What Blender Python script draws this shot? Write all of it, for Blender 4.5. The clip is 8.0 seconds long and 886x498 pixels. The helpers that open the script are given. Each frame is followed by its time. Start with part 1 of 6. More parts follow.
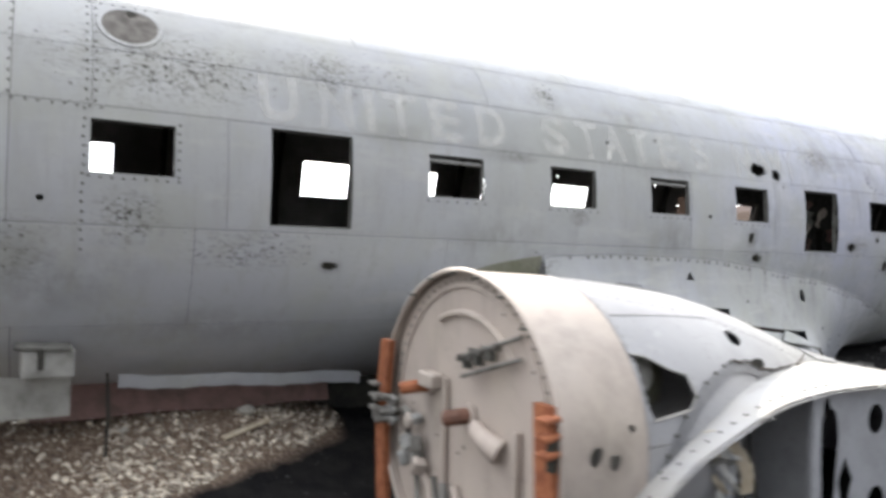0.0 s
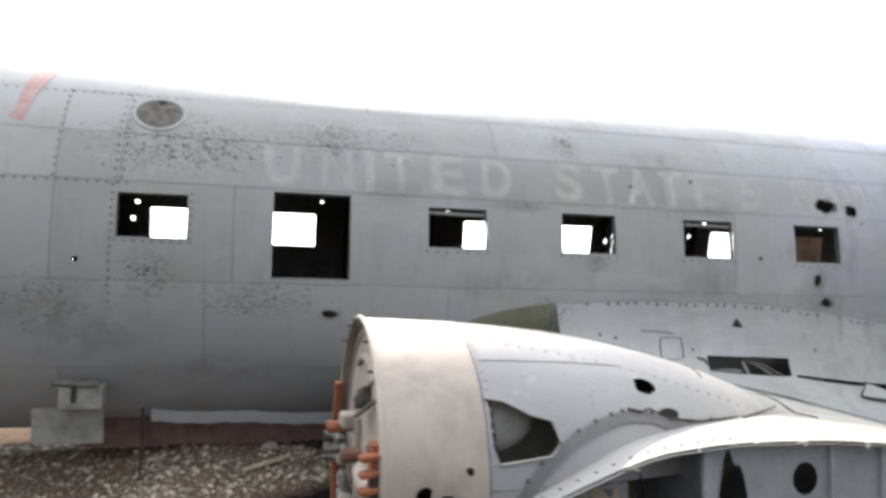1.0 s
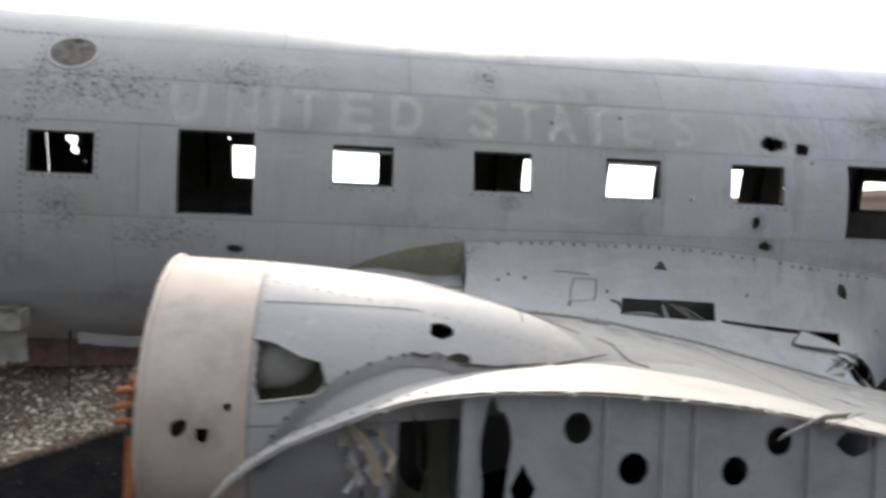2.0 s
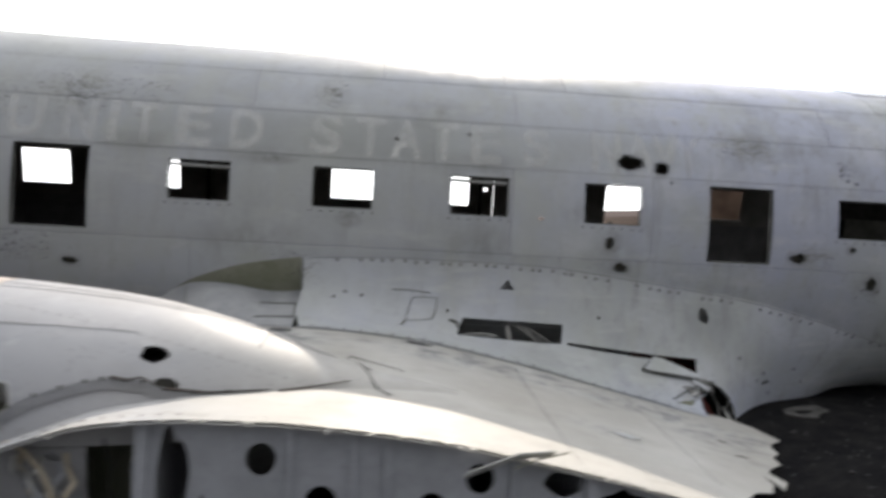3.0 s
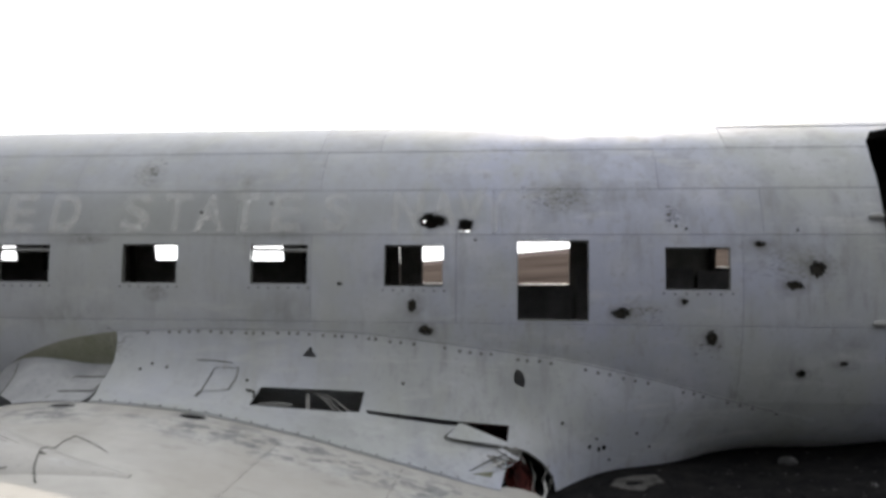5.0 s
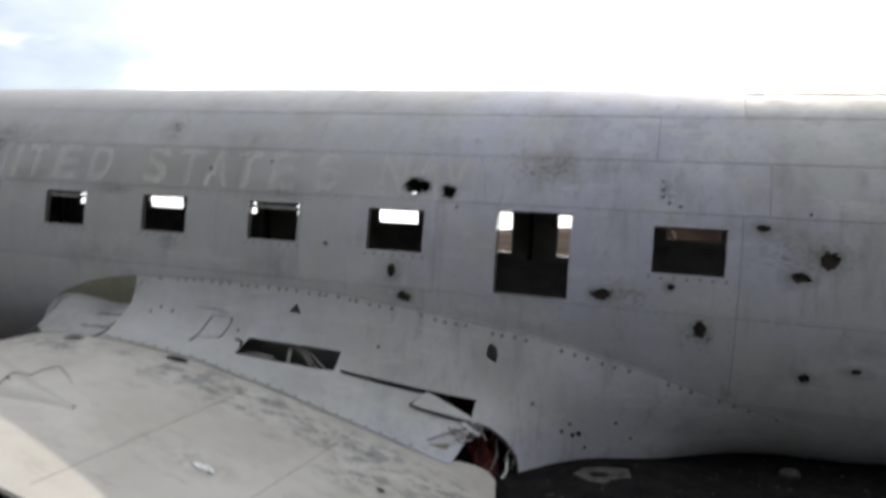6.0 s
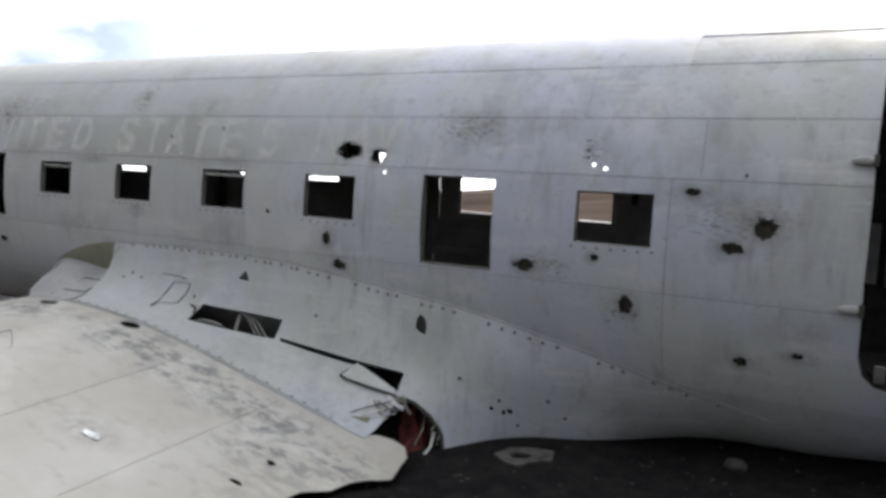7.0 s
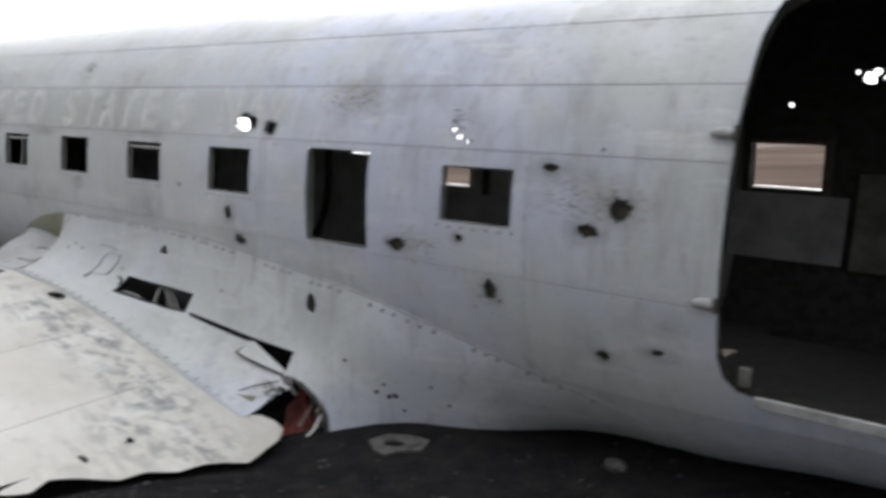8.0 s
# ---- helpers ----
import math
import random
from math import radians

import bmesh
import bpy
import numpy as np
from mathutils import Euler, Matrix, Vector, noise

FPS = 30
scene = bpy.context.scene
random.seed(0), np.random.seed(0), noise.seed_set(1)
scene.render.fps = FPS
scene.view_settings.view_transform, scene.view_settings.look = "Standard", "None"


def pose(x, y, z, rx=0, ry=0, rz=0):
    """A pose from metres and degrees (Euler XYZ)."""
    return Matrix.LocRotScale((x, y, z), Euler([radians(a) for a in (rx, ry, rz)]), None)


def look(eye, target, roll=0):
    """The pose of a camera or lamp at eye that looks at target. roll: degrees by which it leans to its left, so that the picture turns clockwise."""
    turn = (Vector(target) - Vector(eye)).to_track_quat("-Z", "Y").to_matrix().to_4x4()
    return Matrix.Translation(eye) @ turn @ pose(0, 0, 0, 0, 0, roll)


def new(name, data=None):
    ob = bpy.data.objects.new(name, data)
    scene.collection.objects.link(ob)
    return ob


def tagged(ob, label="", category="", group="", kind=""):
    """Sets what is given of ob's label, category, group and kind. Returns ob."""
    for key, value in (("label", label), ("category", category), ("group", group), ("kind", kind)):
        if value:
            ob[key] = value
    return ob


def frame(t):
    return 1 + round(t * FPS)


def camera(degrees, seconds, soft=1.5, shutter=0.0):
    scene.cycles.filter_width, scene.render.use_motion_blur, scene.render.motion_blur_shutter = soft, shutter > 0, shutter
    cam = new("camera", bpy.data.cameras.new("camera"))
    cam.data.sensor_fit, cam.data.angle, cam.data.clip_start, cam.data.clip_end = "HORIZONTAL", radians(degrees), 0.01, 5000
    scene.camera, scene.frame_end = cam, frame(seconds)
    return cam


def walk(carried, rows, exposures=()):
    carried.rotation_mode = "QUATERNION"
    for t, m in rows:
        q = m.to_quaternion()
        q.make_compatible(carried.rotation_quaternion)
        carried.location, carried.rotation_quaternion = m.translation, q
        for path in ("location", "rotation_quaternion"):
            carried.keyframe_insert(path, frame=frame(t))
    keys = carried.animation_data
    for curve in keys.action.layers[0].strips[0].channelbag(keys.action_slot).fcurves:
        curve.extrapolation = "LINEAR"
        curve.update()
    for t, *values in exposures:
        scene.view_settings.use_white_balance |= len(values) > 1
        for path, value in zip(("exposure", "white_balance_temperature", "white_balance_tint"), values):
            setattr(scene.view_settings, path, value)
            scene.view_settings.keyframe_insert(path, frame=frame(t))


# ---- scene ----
# The wreck lies tail-low: everything fixed to it is built along its own axis
# (x aft, y to the far side, z up) and tipped as one by TILT.
TILT = pose(0, 0, 0, 0, 5.0, 0)
cam = camera(62.9, 8.0, soft=3.4, shutter=0.6)
PATH = [
    (0, (-2.289, -4.284, 1.462), (-1.31, -2.541, 1.483), 1.6),
    (0.5, (-1.751, -4.673, 1.441), (-0.916, -2.856, 1.455), 3.8),
    (1, (-1.147, -4.983, 1.49), (-0.66, -3.048, 1.632), 1.0),
    (1.5, (-0.533, -5.166, 1.522), (-0.169, -3.2, 1.578), 0.3),
    (1.7, (-0.282, -5.213, 1.572), (0.032, -3.238, 1.545), 0.9),
    (2.8, (1.215, -5.33, 1.689), (1.425, -3.343, 1.597), 3.6),
    (3, (1.527, -5.346, 1.761), (1.703, -3.354, 1.701), 3.1),
    (3.5, (2.165, -5.328, 1.824), (2.433, -3.349, 1.729), 3.5),
    (4, (2.799, -5.407, 1.951), (2.723, -3.41, 1.873), 2.5),
    (4.5, (3.414, -5.368, 1.99), (3.344, -3.369, 1.958), 4.7),
    (4.7, (3.646, -5.335, 2.033), (3.552, -3.337, 2.056), 2.5),
    (5.8, (5.021, -4.955, 2.124), (4.492, -3.026, 2.094), 1.6),
    (6, (5.258, -4.865, 2.132), (4.629, -2.969, 2.037), 3.3),
    (6.5, (5.819, -4.503, 2.221), (4.971, -2.706, 2.003), 2.1),
    (7, (6.39, -4.116, 2.262), (5.456, -2.363, 2.028), 2.2),
    (7.5, (6.918, -3.712, 2.284), (5.795, -2.084, 1.987), 1.3),
    (8, (7.366, -3.203, 2.361), (6.226, -1.596, 2.018), 1.7),
]
walk(cam, [(t, TILT @ look(e, g, r)) for t, e, g, r in PATH],
     exposures=[(0.0, 0.77), (0.5, 0.63), (1.5, 0.27), (3.0, -0.16), (4.5, -0.10), (5.8, -0.43), (6.5, -0.26), (7.2, 0.07), (8.0, 0.40)])

# ---------------------------------------------------------------- light
world = bpy.data.worlds.new("sky")
scene.world = world
world.use_nodes = True
wt = world.node_tree
wt.nodes.clear()
CLOUD_DIM, CLOUD_BRIGHT = 0.56, 4.2
SUN_EL, SUN_AZ = 0.686, radians(14)          # azimuth: from +y towards +x
sky = wt.nodes.new("ShaderNodeTexSky")
sky.sky_type, sky.sun_disc = "NISHITA", False
sky.sun_elevation, sky.sun_rotation = SUN_EL, SUN_AZ
bg_blue = wt.nodes.new("ShaderNodeBackground")
bg_blue.inputs["Strength"].default_value = 0.12
sky.dust_density, sky.ozone_density = 0.1, 3.0
bg_cloud = wt.nodes.new("ShaderNodeBackground")
bg_cloud.inputs["Color"].default_value = (0.985, 0.985, 0.995, 1)
glow = wt.nodes.new("ShaderNodeVectorMath")      # clouds are brighter towards the sun
glow.operation = "DOT_PRODUCT"
glow.inputs[1].default_value = (math.sin(SUN_AZ) * 0.62, math.cos(SUN_AZ) * 0.62, 0.78)
gr = wt.nodes.new("ShaderNodeMapRange")
gr.interpolation_type = "SMOOTHSTEP"
gr.inputs["From Min"].default_value, gr.inputs["From Max"].default_value = -0.15, 1.0
gr.inputs["To Min"].default_value, gr.inputs["To Max"].default_value = CLOUD_DIM, CLOUD_BRIGHT
puff = wt.nodes.new("ShaderNodeTexNoise")             # grey undersides and bright heads of the clouds
puff.inputs["Scale"].default_value, puff.inputs["Detail"].default_value = 3.4, 5.0
puffs = wt.nodes.new("ShaderNodeMapRange")
puffs.inputs["From Min"].default_value, puffs.inputs["From Max"].default_value = 0.36, 0.58
puffs.inputs["To Min"].default_value, puffs.inputs["To Max"].default_value = 0.6, 1.1
wt.links.new(puff.outputs["Fac"], puffs.inputs["Value"])
lit = wt.nodes.new("ShaderNodeMath")
lit.operation = "MULTIPLY"
wt.links.new(gr.outputs[0], lit.inputs[0])
wt.links.new(puffs.outputs[0], lit.inputs[1])
wt.links.new(glow.outputs["Value"], gr.inputs["Value"])
tc = wt.nodes.new("ShaderNodeTexCoord")
wt.links.new(tc.outputs["Generated"], glow.inputs[0])
mp = wt.nodes.new("ShaderNodeMapping")
mp.inputs["Scale"].default_value = (1.0, 1.0, 2.4)
cl = wt.nodes.new("ShaderNodeTexNoise")
cl.inputs["Scale"].default_value, cl.inputs["Detail"].default_value = 2.3, 7.0
cl.inputs["Roughness"].default_value = 0.55
rp = wt.nodes.new("ShaderNodeValToRGB")
rp.color_ramp.elements[0].position, rp.color_ramp.elements[1].position = 0.38, 0.52
rp.color_ramp.elements[0].color = (0.30, 0.30, 0.30, 1)
mxw = wt.nodes.new("ShaderNodeMixShader")
ow = wt.nodes.new("ShaderNodeOutputWorld")
wt.links.new(tc.outputs["Generated"], mp.inputs["Vector"])
wt.links.new(mp.outputs[0], cl.inputs["Vector"])
wt.links.new(mp.outputs[0], puff.inputs["Vector"])
sep = wt.nodes.new("ShaderNodeSeparateXYZ")
thin = wt.nodes.new("ShaderNodeMath")
thin.operation = "MULTIPLY_ADD"
thin.inputs[1].default_value, thin.inputs[2].default_value = -0.12, 0.07
thick = wt.nodes.new("ShaderNodeMath")
thick.operation = "ADD"
wt.links.new(tc.outputs["Generated"], sep.inputs[0])
haze = wt.nodes.new("ShaderNodeMapRange")             # the haze is brightest low down
haze.interpolation_type = "SMOOTHSTEP"
haze.inputs["From Min"].default_value, haze.inputs["From Max"].default_value = 0.0, 0.55
haze.inputs["To Min"].default_value, haze.inputs["To Max"].default_value = 1.6, 0.92
hazy = wt.nodes.new("ShaderNodeMath")
hazy.operation = "MULTIPLY"
wt.links.new(sep.outputs["Z"], haze.inputs["Value"])
wt.links.new(lit.outputs[0], hazy.inputs[0])
wt.links.new(haze.outputs[0], hazy.inputs[1])
wt.links.new(hazy.outputs[0], bg_cloud.inputs["Strength"])
wt.links.new(sep.outputs["Z"], thin.inputs[0])
wt.links.new(thin.outputs[0], thick.inputs[0])
wt.links.new(cl.outputs["Fac"], thick.inputs[1])
cover = thick.outputs[0]
for az, el, wide, deep in ((40, 19, 22, 0.42), (-46, 17, 11, 0.22), (8, 18, 8, 0.20), (-6, 27, 8, 0.12), (-62, 30, 14, 0.2), (60, 34, 12, 0.2)):      # breaks of blue between the clouds
    dt = wt.nodes.new("ShaderNodeVectorMath")
    dt.operation = "DOT_PRODUCT"
    dt.inputs[1].default_value = (math.sin(radians(az)) * math.cos(radians(el)), math.cos(radians(az)) * math.cos(radians(el)), math.sin(radians(el)))
    wt.links.new(tc.outputs["Generated"], dt.inputs[0])
    br = wt.nodes.new("ShaderNodeMapRange")
    br.interpolation_type = "SMOOTHSTEP"
    br.inputs["From Min"].default_value, br.inputs["From Max"].default_value = math.cos(radians(wide)), 1.0
    br.inputs["To Min"].default_value, br.inputs["To Max"].default_value = 0.0, -deep
    wt.links.new(dt.outputs["Value"], br.inputs["Value"])
    ad = wt.nodes.new("ShaderNodeMath")
    ad.operation = "ADD"
    wt.links.new(cover, ad.inputs[0])
    wt.links.new(br.outputs[0], ad.inputs[1])
    cover = ad.outputs[0]
wt.links.new(cover, rp.inputs[0])
wt.links.new(sky.outputs[0], bg_blue.inputs["Color"])
wt.links.new(rp.outputs[0], mxw.inputs[0])
wt.links.new(bg_blue.outputs[0], mxw.inputs[1])
wt.links.new(bg_cloud.outputs[0], mxw.inputs[2])
wt.links.new(mxw.outputs[0], ow.inputs[0])

sun = new("sun", bpy.data.lights.new("sun", "SUN"))
sun.data.energy, sun.data.angle, sun.data.color = 5.0, radians(0.53), (1.0, 0.89, 0.77)
sun_to = Vector((math.sin(SUN_AZ) * math.cos(SUN_EL), math.cos(SUN_AZ) * math.cos(SUN_EL), math.sin(SUN_EL)))
sun.matrix_world = look(sun_to * 60, (0, 0, 0))


# ---------------------------------------------------------------- materials
def rgb(c):
    return (c[0], c[1], c[2], 1)


class Mat:
    """A node material put together step by step from object-space noise."""

    def __init__(self, name, rough=0.5, metal=0.0):
        self.m = bpy.data.materials.new(name)
        self.m.use_nodes = True
        self.t = self.m.node_tree
        self.b = self.t.nodes["Principled BSDF"]
        self.b.inputs["Roughness"].default_value = rough
        self.b.inputs["Metallic"].default_value = metal
        self.co = self.t.nodes.new("ShaderNodeTexCoord").outputs["Object"]
        self.col = None
        self.height = None

    def node(self, kind):
        return self.t.nodes.new(kind)

    def link(self, a, b):
        self.t.links.new(a, b)

    def noise(self, scale, lo, hi, detail=5.0, rough=0.55, stretch=(1, 1, 1), shift=0.0):
        mp_ = self.node("ShaderNodeMapping")
        mp_.inputs["Scale"].default_value = stretch
        mp_.inputs["Location"].default_value = (shift, shift * 0.7, shift * 1.3)
        n = self.node("ShaderNodeTexNoise")
        n.inputs["Scale"].default_value, n.inputs["Detail"].default_value = scale, detail
        n.inputs["Roughness"].default_value = rough
        r = self.node("ShaderNodeMapRange")
        r.inputs["From Min"].default_value, r.inputs["From Max"].default_value = lo, hi
        self.link(self.co, mp_.inputs["Vector"])
        self.link(mp_.outputs[0], n.inputs["Vector"])
        self.link(n.outputs["Fac"], r.inputs["Value"])
        return r.outputs[0]

    def blob(self, centre, size, soft=0.5):
        """1 inside an ellipsoid, fading to 0 at its border."""
        mp_ = self.node("ShaderNodeMapping")
        mp_.inputs["Location"].default_value = [-c / s for c, s in zip(centre, size)]
        mp_.inputs["Scale"].default_value = [1 / s for s in size]
        ln = self.node("ShaderNodeVectorMath")
        ln.operation = "LENGTH"
        r = self.node("ShaderNodeMapRange")
        r.inputs["From Min"].default_value, r.inputs["From Max"].default_value = 1.0, soft
        self.link(self.co, mp_.inputs["Vector"])
        self.link(mp_.outputs[0], ln.inputs[0])
        self.link(ln.outputs["Value"], r.inputs["Value"])
        return r.outputs[0]

    def side(self, normal, dist, soft):
        """1 beyond the plane normal . place = dist, 0 before it."""
        d = self.node("ShaderNodeVectorMath")
        d.operation = "DOT_PRODUCT"
        d.inputs[1].default_value = normal
        wob = self.maths("MULTIPLY", self.noise(3.0, 0.0, 1.0), 0.16)
        r = self.node("ShaderNodeMapRange")
        r.inputs["From Min"].default_value, r.inputs["From Max"].default_value = dist + 0.08 - soft, dist + 0.08 + soft
        self.link(self.co, d.inputs[0])
        self.link(self.maths("ADD", d.outputs["Value"], wob), r.inputs["Value"])
        return r.outputs[0]

    def maths(self, op, a, b):
        n = self.node("ShaderNodeMath")
        n.operation = op
        for i, v in enumerate((a, b)):
            if isinstance(v, (int, float)):
                n.inputs[i].default_value = v
            else:
                self.link(v, n.inputs[i])
        return n.outputs[0]

    def base(self, c):
        n = self.node("ShaderNodeRGB")
        n.outputs[0].default_value = rgb(c)
        self.col = n.outputs[0]
        return self

    def over(self, fac, c, amount=1.0):
        mx = self.node("ShaderNodeMix")
        mx.data_type = "RGBA"
        if amount != 1.0:
            fac = self.maths("MULTIPLY", fac, amount)
        self.link(fac, mx.inputs[0])
        self.link(self.col, mx.inputs[6])
        mx.inputs[7].default_value = rgb(c)
        self.col = mx.outputs[2]
        return self

    def vary(self, amount):
        """A different tone for every piece."""
        oi = self.node("ShaderNodeObjectInfo")
        hs = self.node("ShaderNodeHueSaturation")
        v = self.maths("ADD", self.maths("MULTIPLY", oi.outputs["Random"], 2 * amount), 1 - amount)
        self.link(v, hs.inputs["Value"])
        self.link(self.col, hs.inputs["Color"])
        self.col = hs.outputs[0]
        return self

    def islands(self, dark, light):
        g = self.node("ShaderNodeNewGeometry")
        mx = self.node("ShaderNodeMix")
        mx.data_type = "RGBA"
        self.link(g.outputs["Random Per Island"], mx.inputs[0])
        mx.inputs[6].default_value, mx.inputs[7].default_value = rgb(dark), rgb(light)
        self.col = mx.outputs[2]
        return self

    def rough(self, fac, lo, hi):
        r = self.node("ShaderNodeMapRange")
        r.inputs["To Min"].default_value, r.inputs["To Max"].default_value = lo, hi
        self.link(fac, r.inputs["Value"])
        self.link(r.outputs[0], self.b.inputs["Roughness"])
        return self

    def bump(self, fac, strength=0.2, dist=0.004):
        n = self.node("ShaderNodeBump")
        n.inputs["Strength"].default_value, n.inputs["Distance"].default_value = strength, dist
        self.link(fac, n.inputs["Height"])
        if self.height is not None:
            self.link(self.height, n.inputs["Normal"])
        self.height = n.outputs[0]
        return self

    def done(self):
        if self.col is not None:
            self.link(self.col, self.b.inputs["Base Color"])
        if self.height is not None:
            self.link(self.height, self.b.inputs["Normal"])
        return self.m


def weathered_skin():
    k = Mat("weathered_grey_paint", 0.55)
    k.base((0.362, 0.382, 0.462))
    k.over(k.noise(0.55, 0.44, 0.60), (0.365, 0.38, 0.365), 0.85)
    k.over(k.noise(1.6, 0.50, 0.70, detail=8, rough=0.62), (0.47, 0.48, 0.52), 0.75)
    k.over(k.noise(2.4, 0.50, 0.72, detail=8, rough=0.65, stretch=(1, 1, 0.35), shift=3.0), (0.23, 0.24, 0.25), 0.8)
    k.over(k.noise(7, 0.54, 0.68, detail=6, rough=0.7, stretch=(1.6, 1.6, 0.22), shift=8.0), (0.25, 0.255, 0.255), 0.6)
    k.over(k.noise(5, 0.55, 0.70, detail=6, rough=0.7, stretch=(0.3, 1, 1.5), shift=5.0), (0.53, 0.53, 0.535), 0.5)
    k.over(k.noise(26, 0.58, 0.70, detail=4), (0.27, 0.275, 0.275), 0.5)
    # the forward part has a warmer, duller coat, faintly paler at the nose
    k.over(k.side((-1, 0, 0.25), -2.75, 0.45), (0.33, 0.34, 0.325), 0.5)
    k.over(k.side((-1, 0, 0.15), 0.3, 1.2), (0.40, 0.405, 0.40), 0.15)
    k.over(k.noise(3.2, 0.52, 0.66, detail=8, rough=0.66, stretch=(1, 1, 0.5), shift=11.0), (0.34, 0.35, 0.32), 0.5)
    # a greyer, unpolished band behind the lettering
    k.over(k.maths("MULTIPLY", k.blob((1.75, 0.1, 2.39), (2.6, 0.6, 0.21), 0.55), k.noise(2.0, 0.2, 0.6, detail=6, rough=0.6, stretch=(1, 1, 0.5), shift=7.0)), (0.25, 0.26, 0.255), 0.62)
    # flaked and scratched patches
    scr = k.noise(48, 0.52, 0.58, detail=5, rough=0.72, stretch=(0.5, 1, 1.3))
    patches = None
    for c, s in (((-1.70, 0.2, 2.50), (0.80, 0.5, 0.32)), ((-0.70, 0.2, 2.6), (0.45, 0.4, 0.28)),
                 ((-1.85, 0.05, 1.62), (0.24, 0.3, 0.22)), ((-2.45, 0.05, 1.45), (0.32, 0.3, 0.24)),
                 ((1.12, 0.2, 2.72), (0.17, 0.4, 0.17)), ((0.95, 0, 1.40), (0.22, 0.3, 0.17)),
                 ((4.35, 0.2, 2.50), (0.38, 0.4, 0.16)), ((5.15, 0.2, 2.36), (0.13, 0.3, 0.13)),
                 ((5.95, 0, 2.02), (0.40, 0.3, 0.16)), ((-1.2, 0.05, 1.46), (0.45, 0.3, 0.14)), ((4.9, 0, 1.68), (0.22, 0.3, 0.12))):
        b = k.blob(c, s, 0.35)
        patches = b if patches is None else k.maths("MAXIMUM", patches, b)
    k.over(k.maths("MULTIPLY", scr, patches), (0.12, 0.12, 0.112), 0.7)
    k.over(k.maths("MULTIPLY", k.noise(9, 0.42, 0.6, stretch=(0.6, 1, 1)), patches), (0.29, 0.295, 0.275), 0.45)
    # scorched and grimy halos where the skin was shot through
    halo = None
    for c, s in (((6.08, 0, 2.0), (0.20, 0.3, 0.13)), ((5.93, 0, 1.87), (0.15, 0.3, 0.09)), ((5.72, 0, 2.16), (0.14, 0.3, 0.06)),
                 ((4.76, 0, 1.665), (0.13, 0.3, 0.08)), ((3.28, 0, 1.71), (0.09, 0.3, 0.11)), ((3.36, 0, 1.53), (0.11, 0.3, 0.08)),
                 ((3.42, 0, 2.33), (0.15, 0.3, 0.10)), ((3.64, 0, 2.29), (0.10, 0.3, 0.09)), ((5.39, 0, 1.48), (0.10, 0.3, 0.12)),
                 ((6.02, 0, 1.24), (0.09, 0.3, 0.07)), ((6.3, 0, 1.31), (0.14, 0.3, 0.06)), ((-0.67, 0, 1.38), (0.10, 0.3, 0.06)),
                 ((0.72, 0, 2.19), (0.22, 0.3, 0.05)), ((1.3, 0, 1.78), (0.12, 0.3, 0.07)), ((5.18, 0, 1.75), (0.06, 0.3, 0.05))):
        b = k.blob(c, s, 0.25)
        halo = b if halo is None else k.maths("MAXIMUM", halo, b)
    k.over(k.maths("MULTIPLY", halo, k.noise(16, 0.30, 0.62, detail=5, rough=0.7)), (0.11, 0.11, 0.095), 0.75)
    # smudges of soot and run-off round the windows and the lettering, plus painted shade
    smudge_and_shade = None
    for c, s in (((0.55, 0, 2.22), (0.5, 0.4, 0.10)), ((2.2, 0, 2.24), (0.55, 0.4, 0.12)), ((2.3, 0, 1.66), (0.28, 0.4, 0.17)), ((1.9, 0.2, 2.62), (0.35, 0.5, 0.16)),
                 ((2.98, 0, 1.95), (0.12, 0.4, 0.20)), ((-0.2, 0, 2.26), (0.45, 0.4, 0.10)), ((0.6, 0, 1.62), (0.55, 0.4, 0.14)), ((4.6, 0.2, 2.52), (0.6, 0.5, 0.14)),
                 # the last two darken the low forward side, part dirt, part painted shade
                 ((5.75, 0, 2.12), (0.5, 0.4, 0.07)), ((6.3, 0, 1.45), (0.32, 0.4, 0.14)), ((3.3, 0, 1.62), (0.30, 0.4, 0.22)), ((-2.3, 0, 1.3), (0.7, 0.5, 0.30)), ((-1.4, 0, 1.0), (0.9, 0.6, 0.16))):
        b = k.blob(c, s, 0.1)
        smudge_and_shade = b if smudge_and_shade is None else k.maths("MAXIMUM", smudge_and_shade, b)
    k.over(k.maths("MULTIPLY", smudge_and_shade, k.noise(6, 0.36, 0.64, detail=7, rough=0.68, stretch=(1, 1, 0.7), shift=2.0)), (0.17, 0.175, 0.165), 0.7)
    k.vary(0.085)
    k.b.inputs["Specular IOR Level"].default_value = 0.3
    k.rough(k.noise(7, 0.3, 0.7), 0.50, 0.66)
    k.bump(k.noise(1.7, 0.3, 0.7, detail=2), 0.12, 0.012)
    k.bump(k.noise(90, 0.3, 0.7), 0.12, 0.002)
    return k.done()


